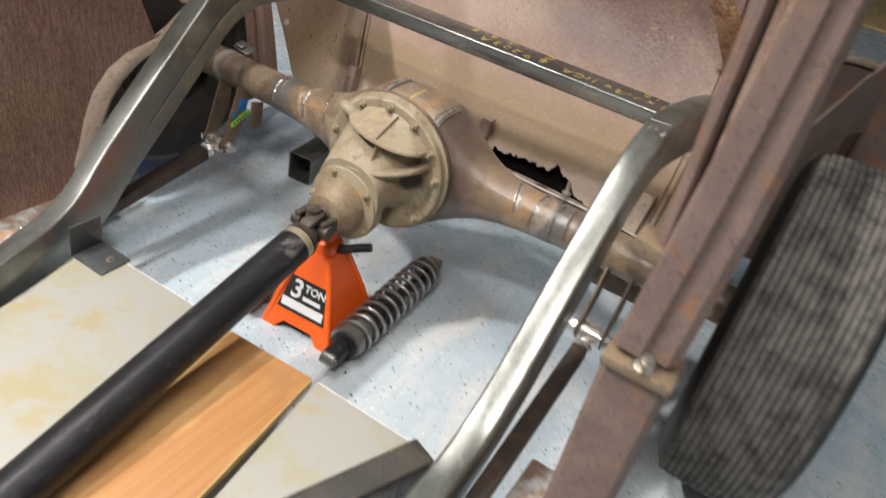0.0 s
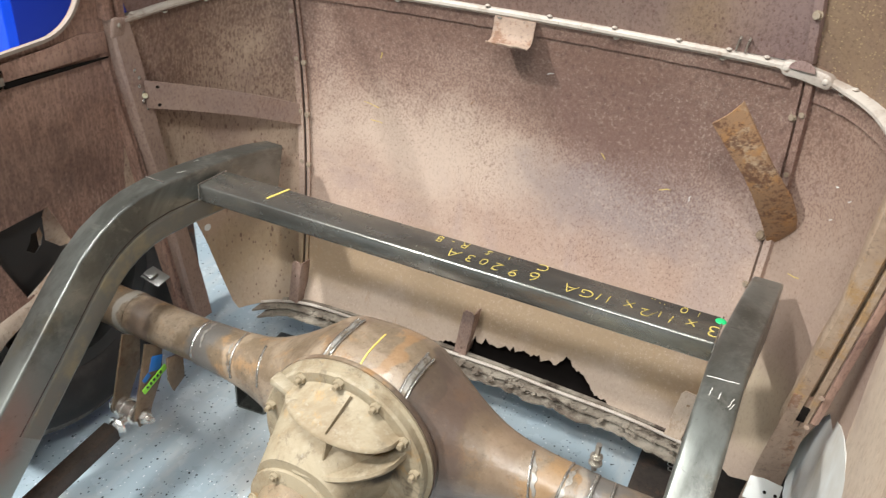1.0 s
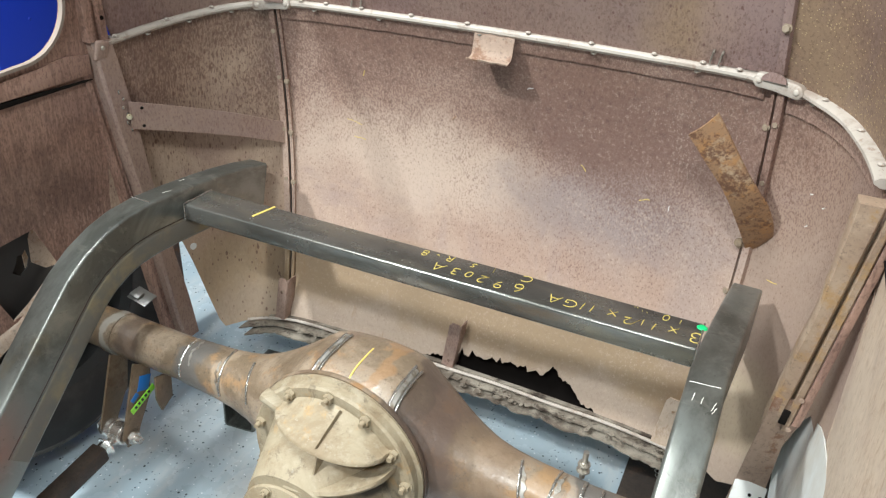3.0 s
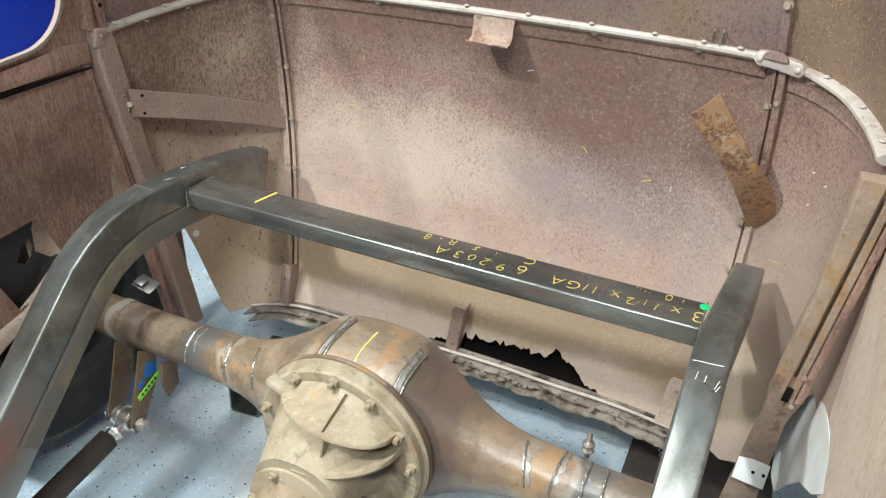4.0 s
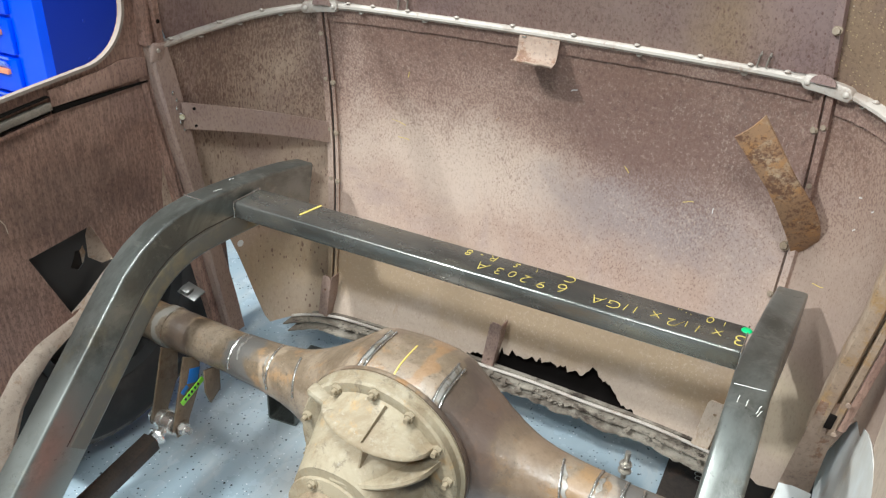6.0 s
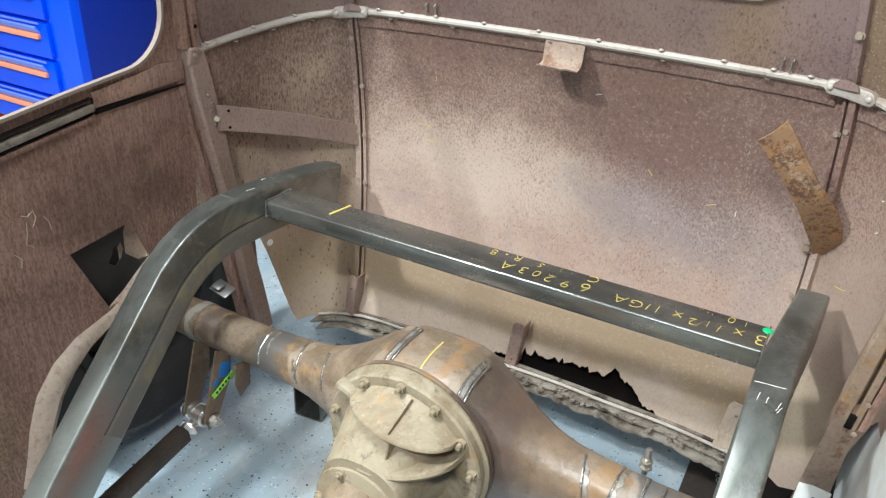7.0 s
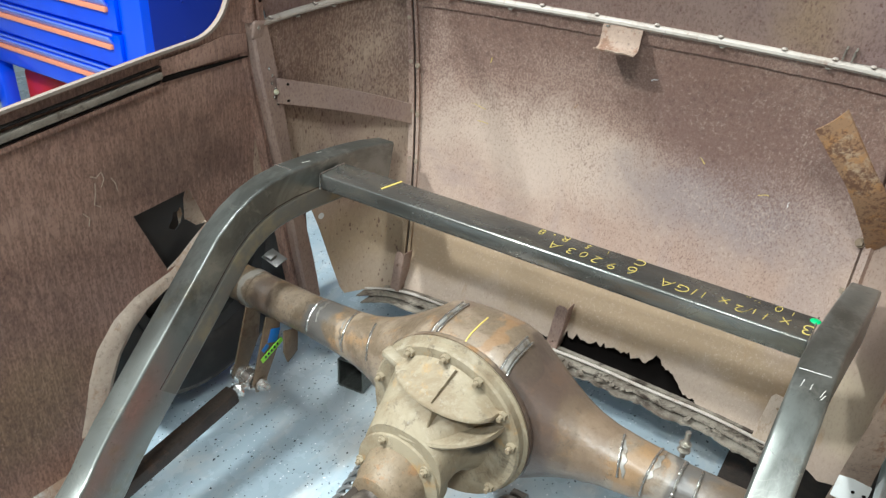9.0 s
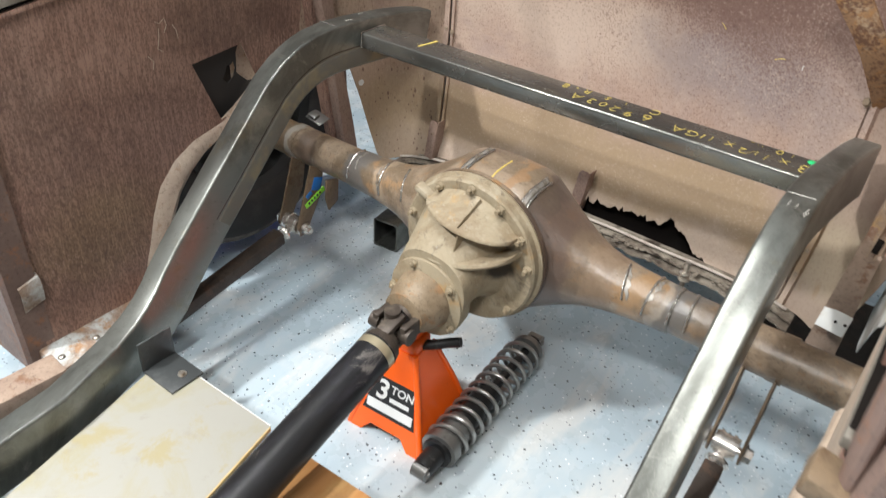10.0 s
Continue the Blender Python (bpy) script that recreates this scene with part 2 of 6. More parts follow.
heat_tint(M_AXLE, [(-.545, .03, (0.08, 0.055, 0.042), .75), (.375, .014, (0.32, 0.30, 0.27), .45), (.20, .03, (0.12, 0.08, 0.055), .55), (.47, .04, (0.10, 0.075, 0.055), .7), (-.38, .035, (0.12, 0.115, 0.11), .8), (-.30, .02, (0.36, 0.28, 0.2), .5), (.41, .035, (0.1, 0.095, 0.09), .85), (.145, .055, (0.085, 0.055, 0.045), .8), (.10, .02, (0.07, 0.05, 0.04), .7), (-.07, .02, (0.12, 0.075, 0.05), .6), (.035, .018, (0.30, 0.155, 0.06), .5), (-.602, .018, (0.40, 0.38, 0.34), .7), (.255, .04, (0.19, 0.125, 0.08), .6), (.33, .025, (0.32, 0.19, 0.09), .6)])
m = Mat("strap_rust", (0.30, 0.175, 0.095), 0.72)
m.over((0.40, 0.20, 0.07), m.times(m.ramp(m.noise(26, 7, 0.75), 0.48, 0.64), 0.8))
m.over((0.44, 0.335, 0.23), m.times(m.ramp(m.noise(13, 7, 0.72, warp=0.4), 0.52, 0.64), 0.8))
m.over((0.13, 0.062, 0.036), m.times(m.ramp(m.plus(m.noise(130, 5, 0.75), m.noise(16, 4, 0.6), 0.8), 0.88, 1.04), 0.9))
m.over((0.10, 0.05, 0.03), m.times(m.ramp(m.noise(190, 4, 0.75), 0.56, 0.68), 0.7))
m.bump(m.noise(150, 5, 0.75), 0.5, 0.001)
M_STRAP = m.m
M_POSTRUST = rusty("post_rust", (0.285, 0.20, 0.14), (0.37, 0.275, 0.20), (0.34, 0.215, 0.105), 0.55)
M_SILL = rusty("sill_paint", (0.24, 0.16, 0.11), (0.5, 0.53, 0.52), (0.33, 0.19, 0.1), 0.6)
M_SNOUT = rusty("snout_rust", (0.20, 0.145, 0.09), (0.27, 0.205, 0.135), (0.27, 0.15, 0.07), 0.6)
M_BRACKET = rusty("bracket_rust", (0.13, 0.092, 0.058), (0.19, 0.135, 0.085), (0.12, 0.07, 0.04), 0.5)
M_TAB = rusty("tab_rust", (0.3, 0.215, 0.165), (0.38, 0.28, 0.215), (0.22, 0.12, 0.075))
M_DARKRUST = rusty("bar_rust", (0.035, 0.026, 0.021), (0.055, 0.04, 0.031), (0.075, 0.045, 0.03), 0.65)
M_PILLAR = rusty("pillar_rust", (0.165, 0.11, 0.092), (0.205, 0.14, 0.117), (0.25, 0.12, 0.065), 0.6)
M_CHANNEL = rusty("channel_steel", (0.22, 0.195, 0.165), (0.32, 0.285, 0.24), (0.12, 0.095, 0.075), 0.5, 0.3)
M_LEDGE = rusty("ledge_flaking", (0.13, 0.105, 0.082), (0.31, 0.275, 0.225), (0.045, 0.032, 0.024), 0.8)
M_LOWPAINT = rusty("lower_primer", (0.42, 0.33, 0.26), (0.48, 0.39, 0.31), (0.33, 0.21, 0.13), 0.7)

m = Mat("cast_iron_dusty", (0.315, 0.262, 0.178), 0.74)
m.over((0.235, 0.178, 0.11), m.ramp(m.noise(7, 8, 0.72, warp=0.7), 0.42, 0.62))
m.over((0.385, 0.335, 0.25), m.times(m.ramp(m.noise(13, 7, 0.74, warp=0.3), 0.5, 0.66), 0.75))
m.over((0.40, 0.235, 0.085), m.times(m.ramp(m.noise(11, 7, 0.74), 0.55, 0.66), 0.6))
m.over((0.10, 0.074, 0.05), m.times(m.ramp(m.noise(19, 8, 0.78, warp=0.4), 0.54, 0.68), 0.7))
m.over((0.46, 0.42, 0.35), m.times(m.ramp(m.noise(60, 5, 0.75), 0.58, 0.72), 0.4))
# shade and oil of the hollow pocket by the lower rib, painted dark
k = m.t.nodes.new("ShaderNodeVectorMath")
k.operation = "DISTANCE"
k.inputs[1].default_value = (.092, -.155, .430)
m.link(m.src, k.inputs[0])
m.over((0.035, 0.027, 0.02), m.times(m.ramp(m.plus(k.outputs["Value"], m.noise(25, 4, 0.6), 0.03, -0.015), 0.036, 0.018), 0.9))
m.bump(m.noise(210, 4, 0.7), 0.35, 0.001)
m.bump(m.noise(28, 3), 0.3, 0.003)
M_CAST = m.m

m = Mat("mill_steel", (0.225, 0.235, 0.218), 0.36, 0.7)
m.over((0.125, 0.128, 0.115), m.ramp(m.noise(7, 8, 0.68, stretch=(1, 0.5, 0.5), warp=0.6), 0.42, 0.62))
m.over((0.28, 0.28, 0.25), m.times(m.ramp(m.noise(15, 7, 0.74, warp=0.4), 0.54, 0.68), 0.7))
m.over((0.22, 0.185, 0.12), m.times(m.ramp(m.noise(9, 5, 0.6), 0.58, 0.74), 0.6))
m.over((0.58, 0.56, 0.5), m.times(m.ramp(m.noise(38, 7, 0.8, stretch=(1, 0.45, 0.45), warp=1.0), 0.66, 0.72), 0.35))
for scale, warp, lo, amount in ((16, 1.6, 0.52, 0.10), (27, 1.4, 0.5, 0.07)):
    n = m.noise(scale, 3, 0.55, stretch=(1, 0.7, 0.7), warp=warp)
    line = m.times(m.ramp(n, lo - 0.022, lo - 0.004), m.ramp(n, lo + 0.022, lo + 0.004))
    m.over((0.50, 0.49, 0.44), m.times(m.times(line, m.ramp(m.noise(6, 3, 0.5), 0.5, 0.62)), amount))
m.over((0.055, 0.055, 0.05), m.times(m.ramp(m.noise(44, 6, 0.75, warp=0.8), 0.6, 0.68), 0.5))
m.value("Roughness", m.noise(18, 5, 0.65), 0.24, 0.42)
m.bump(m.noise(190, 3, 0.7), 0.1, 0.001)
M_STEEL = m.m

m = Mat("ground_patch", (0.34, 0.32, 0.29), 0.5, 0.6)
m.over((0.2, 0.16, 0.12), m.ramp(m.noise(40, 5, 0.7), 0.45, 0.6))
M_GROUND = m.m

m = Mat("ground_steel", (0.15, 0.145, 0.125), 0.55, 0.2)
m.over((0.23, 0.2, 0.13), m.ramp(m.noise(11, 6, 0.65), 0.46, 0.66))
m.over((0.14, 0.14, 0.13), m.times(m.ramp(m.noise(20, 5, 0.7), 0.55, 0.7), 0.8))
M_STEEL2 = m.m

m = Mat("tube_steel", (0.21, 0.205, 0.19), 0.34, 0.75)
m.over((0.13, 0.13, 0.12), m.ramp(m.noise(7, 6, 0.6, stretch=(0.5, 2, 2)), 0.42, 0.64))
m.over((0.27, 0.25, 0.2), m.times(m.ramp(m.noise(8, 6, 0.7, stretch=(0.6, 2, 2), warp=0.5), 0.48, 0.66), 0.7))
m.over((0.4, 0.39, 0.35), m.times(m.ramp(m.noise(60, 5, 0.75, stretch=(0.3, 2, 2)), 0.6, 0.72), 0.5))
m.value("Roughness", m.noise(22, 5, 0.65), 0.16, 0.36)
M_TUBE = m.m

m = Mat("weld_bead", (0.5, 0.48, 0.45), 0.25, 0.9)
m.bump(m.noise(260, 2), 0.5, 0.002)
M_WELD = m.m

m = Mat("epoxy_floor", (0.40, 0.495, 0.56), 0.34)
m.over((0.47, 0.53, 0.56), m.ramp(m.noise(1.6, 5, 0.6), 0.42, 0.66))
# Pale dusty streaks along y that also stand for lamp reflections.
m.over((0.60, 0.61, 0.60), m.times(m.ramp(m.noise(4.2, 6, 0.65, stretch=(1.6, 0.6, 1), warp=0.5), 0.46, 0.68), 0.75))
m.over((0.36, 0.43, 0.47), m.times(m.ramp(m.noise(5, 6, 0.65), 0.55, 0.75), 0.6))
m.over((0.12, 0.14, 0.17), m.spots(100, 0.26, 0.28))
m.over((0.03, 0.035, 0.04), m.spots(62, 0.22, 0.2))
m.over((0.78, 0.81, 0.83), m.spots(86, 0.22, 0.24))
m.value("Roughness", m.noise(9, 4), 0.14, 0.4)
m.bump(m.noise(60, 3), 0.05, 0.001)
M_FLOOR = m.m

m = Mat("white_laminate", (0.36, 0.352, 0.315), 0.5)
m.over((0.35, 0.325, 0.23), m.ramp(m.noise(5, 7, 0.66, warp=0.8), 0.46, 0.64))
m.over((0.36, 0.30, 0.14), m.times(m.ramp(m.noise(9, 6, 0.7, warp=0.4), 0.52, 0.66), 0.65))
m.over((0.3, 0.28, 0.24), m.times(m.ramp(m.noise(17, 7, 0.75), 0.56, 0.7), 0.6))
m.over((0.35, 0.3, 0.25), m.spots(14, 0.05, 0.2))
M_WHITE = m.m

m = Mat("plank_wood", (0.44, 0.215, 0.08), 0.5)
wv = m.node("ShaderNodeTexWave", Scale=7.0, Distortion=9.0, Detail=3.0)
wv.inputs["Detail Scale"].default_value = 0.8
m.link(m.coords((1.5, 0.16, 1)), wv.inputs["Vector"])
m.over((0.39, 0.175, 0.055), m.times(m.ramp(wv.outputs["Fac"], 0.35, 0.9), 0.5))
m.over((0.52, 0.31, 0.125), m.ramp(m.noise(5, 5, 0.6, stretch=(2, 0.7, 1)), 0.5, 0.7))
m.over((0.36, 0.19, 0.085), m.times(m.ramp(m.noise(9, 6, 0.7), 0.54, 0.66), 0.6))
m.over((0.33, 0.14, 0.045), m.times(m.ramp(m.noise(60, 4, 0.6, stretch=(2, 0.06, 1)), 0.55, 0.7), 0.6))
m.bump(m.noise(90, 4, 0.6, stretch=(2, 0.05, 1)), 0.15, 0.001)
M_WOOD = m.m
M_WOODEDGE = Mat("plank_edge", (0.62, 0.45, 0.2), 0.6)
M_WOODEDGE = M_WOODEDGE.over((0.45, 0.28, 0.1), M_WOODEDGE.ramp(M_WOODEDGE.noise(40, 4, 0.6, stretch=(1, 0.1, 3)), 0.45, 0.7)).m

m = Mat("black_paint", (0.014, 0.014, 0.015), 0.32)
m.b.inputs["Specular IOR Level"].default_value = 0.3
m.over((0.045, 0.043, 0.055), m.times(m.ramp(m.noise(9, 7, 0.72, stretch=(1, 0.3, 1)), 0.46, 0.66), 0.8))
m.over((0.20, 0.18, 0.165), m.times(m.ramp(m.noise(24, 7, 0.78, stretch=(1, 0.35, 1), warp=0.6), 0.58, 0.68), 0.6))
m.value("Roughness", m.noise(16, 5), 0.22, 0.55)
M_BLACK = m.m

m = Mat("dark_grey_paint", (0.055, 0.06, 0.062), 0.42, 0.2)
m.over((0.095, 0.10, 0.10), m.ramp(m.noise(14, 6, 0.7), 0.48, 0.66))
M_DARKGREY = m.m

m = Mat("yoke_iron", (0.07, 0.055, 0.045), 0.5, 0.4)
m.over((0.17, 0.14, 0.11), m.ramp(m.noise(14, 6, 0.65), 0.48, 0.68))
M_YOKE = m.m

m = Mat("orange_enamel", (0.95, 0.13, 0.008), 0.34, 0.0, 0.25)
m.over((0.55, 0.08, 0.012), m.times(m.ramp(m.noise(30, 5, 0.7), 0.6, 0.75), 0.5))
M_ORANGE = m.m
M_LABEL = Mat("black_label", (0.02, 0.02, 0.021), 0.45).m
M_LABELW = Mat("white_print", (0.8, 0.8, 0.79), 0.5).m

m = Mat("spring_chrome", (0.36, 0.355, 0.34), 0.22, 0.75)
m.value("Roughness", m.noise(30, 4), 0.22, 0.42)
M_CHROME = m.m
m = Mat("damper_black", (0.03, 0.03, 0.031), 0.38, 0.5)
m.over((0.12, 0.115, 0.11), m.ramp(m.noise(25, 5, 0.7), 0.55, 0.75))
M_DAMPER = m.m
m = Mat("grey_alloy", (0.24, 0.235, 0.225), 0.4, 0.7)
m.over((0.12, 0.115, 0.11), m.ramp(m.noise(20, 5, 0.65), 0.5, 0.7))
M_ALLOY = m.m

m = Mat("tyre_rubber", (0.04, 0.036, 0.032), 0.75)
m.over((0.20, 0.185, 0.168), m.ramp(m.noise(26, 6, 0.7), 0.3, 0.66))
m.bump(m.noise(140, 3), 0.2, 0.001)
M_TREAD = m.m
# Sidewall rubber, less dusty and darkened for the shade inside the arch.
m = Mat("sidewall_rubber", (0.02, 0.019, 0.019), 0.6)
m.over((0.045, 0.042, 0.04), m.ramp(m.noise(8, 5, 0.65), 0.5, 0.75))
M_TYRE = m.m
m = Mat("rim_steel", (0.06, 0.06, 0.06), 0.5, 0.6)
M_RIM = m.m

m = Mat("belt_strip_dusty", (0.47, 0.42, 0.37), 0.55, 0.1)
m.over((0.34, 0.28, 0.235), m.ramp(m.noise(11, 6, 0.7), 0.50, 0.66))
m.over((0.24, 0.15, 0.11), m.times(m.ramp(m.noise(50, 5, 0.7), 0.58, 0.7), 0.7))
M_BELT = m.m
m = Mat("zinc_bolt", (0.5, 0.47, 0.42), 0.35, 0.85)
m.over((0.3, 0.24, 0.18), m.ramp(m.noise(60, 4), 0.5, 0.7))
M_BOLT = m.m

m = Mat("blue_cabinet", (0.003, 0.075, 0.85), 0.3, 0.0, 0.4)
m.over((0.002, 0.05, 0.66), m.ramp(m.noise(1.4, 3), 0.45, 0.7))
M_BLUE = m.m
# The cabinet blue again, darkened for the chest's shaded side.
M_BLUESHADE = Mat("blue_side_shade", (0.004, 0.022, 0.3), 0.4).m
M_PULL = Mat("silver_pull", (0.75, 0.72, 0.68), 0.25, 0.9).m
M_PULLRED = Mat("salmon_trim", (0.85, 0.3, 0.17), 0.4).m
# Pale blue puts the reflection along each pull into its colour.
M_PULLSHEEN = Mat("pull_sheen_blue", (0.2, 0.3, 0.85), 0.25, 0.3).m
M_RED = Mat("red_plastic", (0.6, 0.02, 0.02), 0.4).m
M_BEAD = Mat("pale_bead", (0.28, 0.23, 0.195), 0.5).m
# Near-black for holes, gaps and the painted shade behind the rear panel.
M_DARK = Mat("hollow_black", (0.012, 0.010, 0.009), 0.9)
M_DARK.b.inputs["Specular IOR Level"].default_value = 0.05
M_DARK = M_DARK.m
M_YELLOW = Mat("yellow_marker", (0.64, 0.49, 0.12), 0.6).m
M_CHALK = Mat("white_chalk", (0.78, 0.77, 0.72), 0.8).m
M_GREEN = Mat("green_dot", (0.02, 0.5, 0.16), 0.4).m
M_LIME = Mat("lime_paint", (0.3, 0.75, 0.06), 0.5).m
M_BLUEMARK = Mat("blue_paint_mark", (0.02, 0.16, 0.5), 0.5).m
M_FLANGE = Mat("cream_flange", (0.42, 0.37, 0.26), 0.6).m
M_BOLTRUST = rusty("rusted_bolt", (0.34, 0.27, 0.2), (0.42, 0.35, 0.27), (0.2, 0.12, 0.07), 0.5, 0.3)
M_TICK = Mat("pale_scratch", (0.5, 0.4, 0.31), 0.7).m
M_BAND = Mat("bare_band", (0.60, 0.52, 0.36), 0.3, 0.7).m
# Lightened to make up for lamp light that never reaches the wheel tub.
m = Mat("lightened_grey", (0.72, 0.74, 0.73), 0.6)
m.over((0.6, 0.58, 0.53), m.ramp(m.noise(5, 5, 0.6), 0.45, 0.7))
m.over((0.5, 0.45, 0.37), m.times(m.ramp(m.noise(14, 6, 0.7, stretch=(1, 1, 0.3)), 0.52, 0.7), 0.6))
M_PALEGREY = m.m
M_CARD = Mat("white_card", (0.75, 0.75, 0.73), 0.7).m

m = Mat("shop_wall_paint", (0.36, 0.355, 0.34), 0.7)
m.over((0.3, 0.295, 0.28), m.ramp(m.noise(1.2, 5), 0.45, 0.7))
M_WALL = m.m
m = Mat("ceiling_paint", (0.6, 0.6, 0.59), 0.8)
m.over((0.52, 0.52, 0.51), m.ramp(m.noise(0.9, 4), 0.5, 0.7))
M_CEIL = m.m


# ---------------------------------------------------------------- building helpers
def finish(bm, name, mat):
    bmesh.ops.recalc_face_normals(bm, faces=bm.faces)
    me = bpy.data.meshes.new(name)
    bm.to_mesh(me)
    bm.free()
    me.materials.append(mat)
    return me


def part(name, bm, mat, parent=None, label=""):
    """Links a bmesh as one mesh object under a thing or under a part."""
    ob = new(name, finish(bm, name, mat))
    ob.parent = parent
    for p in ob.data.polygons:
        p.use_smooth = True
    ob.data.set_sharp_from_angle(angle=radians(38))
    return tagged(ob, label)


def again(ob, m, parent=None):
    """One more piece on the same mesh."""
    o = new(ob.name.split(".")[0], ob.data)
    o.parent = parent or ob.parent
    o.matrix_basis = m
    return o


def thing(name, label, category, group="", kind="", at=(0, 0, 0)):
    ob = new(name)
    ob.empty_display_size = 0.05
    ob.location = at
    return tagged(ob, label, category, group, kind)


def box(bm, sx, sy, sz, m=None, bevel=0.0, seg=2):
    r = bmesh.ops.create_cube(bm, size=1.0)
    vs = r["verts"]
    bmesh.ops.scale(bm, vec=(sx, sy, sz), verts=vs)
    if bevel:
        es = {e for v in vs for e in v.link_edges}
        vs = list({v for f in bmesh.ops.bevel(bm, geom=list(es), offset=bevel, segments=seg, profile=0.5, affect="EDGES")["faces"] for v in f.verts} | {v for v in vs if v.is_valid})
    if m is not None:
        bmesh.ops.transform(bm, matrix=m, verts=vs)
    return bm


def rod(bm, a, b, r, r2=None, seg=20, caps=True):
    a, b = Vector(a), Vector(b)
    d = b - a
    m = Matrix.Translation((a + b) / 2) @ d.to_track_quat("Z", "Y").to_matrix().to_4x4()
    bmesh.ops.create_cone(bm, cap_ends=caps, segments=seg, radius1=r, radius2=r if r2 is None else r2, depth=d.length, matrix=m)
    return bm


def ball(bm, c, r, sc=(1, 1, 1), u=12, v=8):
    bmesh.ops.create_uvsphere(bm, u_segments=u, v_segments=v, radius=r, matrix=Matrix.Translation(c) @ Matrix.Diagonal((*sc, 1)))
    return bm


def lathe(bm, prof, m, seg=40, closed=False):
    """Turns (radius, height) pairs round the local z axis."""
    rings = []
    for r, h in prof:
        rings.append([bm.verts.new(m @ Vector((r * math.cos(2 * math.pi * k / seg), r * math.sin(2 * math.pi * k / seg), h))) for k in range(seg)])
    pairs = list(zip(rings, rings[1:])) + ([(rings[-1], rings[0])] if closed else [])
    for a, b in pairs:
        for k in range(seg):
            bm.faces.new((a[k], a[(k + 1) % seg], b[(k + 1) % seg], b[k]))
    if not closed:
        bm.faces.new(rings[0])
        bm.faces.new(list(reversed(rings[-1])))
    return bm


def sweep(bm, path, ring, closed_ring=True, caps=True):
    """Lofts a list of rings of points: ring(i) gives the points at path step i."""
    rows = [[bm.verts.new(p) for p in ring(i)] for i in range(len(path))]
    n = len(rows[0])
    for a, b in zip(rows, rows[1:]):
        for k in range(n if closed_ring else n - 1):
            bm.faces.new((a[k], a[(k + 1) % n], b[(k + 1) % n], b[k]))
    if caps and closed_ring:
        bm.faces.new(rows[0])
        bm.faces.new(list(reversed(rows[-1])))
    return bm


def pipe(bm, pts, r, seg=10):
    """A round wire or pipe along points."""
    pts = [Vector(p) for p in pts]
    rows, side = [], None
    for i, p in enumerate(pts):
        d = (pts[min(i + 1, len(pts) - 1)] - pts[max(i - 1, 0)]).normalized()
        if side is None:
            side = d.orthogonal().normalized()
        side = (side - d * side.dot(d)).normalized()
        up = d.cross(side)
        rows.append([p + r * (math.cos(2 * math.pi * k / seg) * side + math.sin(2 * math.pi * k / seg) * up) for k in range(seg)])
    return sweep(bm, rows, lambda i: rows[i])


def slab(bm, grid, thick, normal):
    """A bent sheet: rows of points, thickened along normal(i, j)."""
    n, k = len(grid), len(grid[0])
    top = [[bm.verts.new(grid[i][j]) for j in range(k)] for i in range(n)]
    low = [[bm.verts.new(Vector(grid[i][j]) + thick * Vector(normal(i, j))) for j in range(k)] for i in range(n)]
    for i in range(n - 1):
        for j in range(k - 1):
            bm.faces.new((top[i][j], top[i + 1][j], top[i + 1][j + 1], top[i][j + 1]))
            bm.faces.new((low[i][j], low[i][j + 1], low[i + 1][j + 1], low[i + 1][j]))
    for i in range(n - 1):
        bm.faces.new((top[i][0], low[i][0], low[i + 1][0], top[i + 1][0]))
        bm.faces.new((top[i][-1], top[i + 1][-1], low[i + 1][-1], low[i][-1]))
    for j in range(k - 1):
        bm.faces.new((top[0][j], top[0][j + 1], low[0][j + 1], low[0][j]))
        bm.faces.new((top[-1][j], low[-1][j], low[-1][j + 1], top[-1][j + 1]))
    return bm


def prism(bm, outline, thick, m, bevel=0.0):
    """A flat plate: a closed outline in the local x, y plane, thickened along local z."""
    vs = [bm.verts.new((x, y, 0)) for x, y in outline]
    f = bm.faces.new(vs)
    r = bmesh.ops.extrude_face_region(bm, geom=[f])
    up = [v for v in r["geom"] if isinstance(v, bmesh.types.BMVert)]
    bmesh.ops.translate(bm, vec=(0, 0, thick), verts=up)
    if bevel:
        es = {e for v in vs + up for e in v.link_edges}
        bmesh.ops.bevel(bm, geom=list(es), offset=bevel, segments=2, profile=0.5, affect="EDGES")
        vs = list(bm.verts)
        up = []
    bmesh.ops.transform(bm, matrix=m, verts=list(set(vs + up)))
    return bm


def lettering(text, size, mat, m, parent, name="lettering", thin=0.0004, bold=-0.03, centred=False):
    cu = bpy.data.curves.new(name, "FONT")
    cu.body, cu.size, cu.extrude = text, size, thin
    cu.align_x, cu.align_y, cu.offset, cu.shear = ("CENTER", "CENTER", bold * size, 0.1) if centred else ("LEFT", "TOP_BASELINE", bold * size, 0.1)
    tmp = bpy.data.objects.new(name, cu)
    scene.collection.objects.link(tmp)
    me = bpy.data.meshes.new_from_object(tmp.evaluated_get(bpy.context.evaluated_depsgraph_get()))
    bpy.data.objects.remove(tmp)
    ob = new(name, me)
    me.materials.clear()
    me.materials.append(mat)
    ob.parent, ob.matrix_basis = parent, m
    return ob


def lerp(table, x):
    """Linear interpolation in (x, value) pairs, where a value may be a tuple."""
    if x <= table[0][0]:
        return table[0][1]
    for (a, p), (b, q) in zip(table, table[1:]):
        if x <= b:
            f = (x - a) / (b - a)
            return tuple(u + f * (v - u) for u, v in zip(p, q)) if isinstance(p, tuple) else p + f * (q - p)
    return table[-1][1]


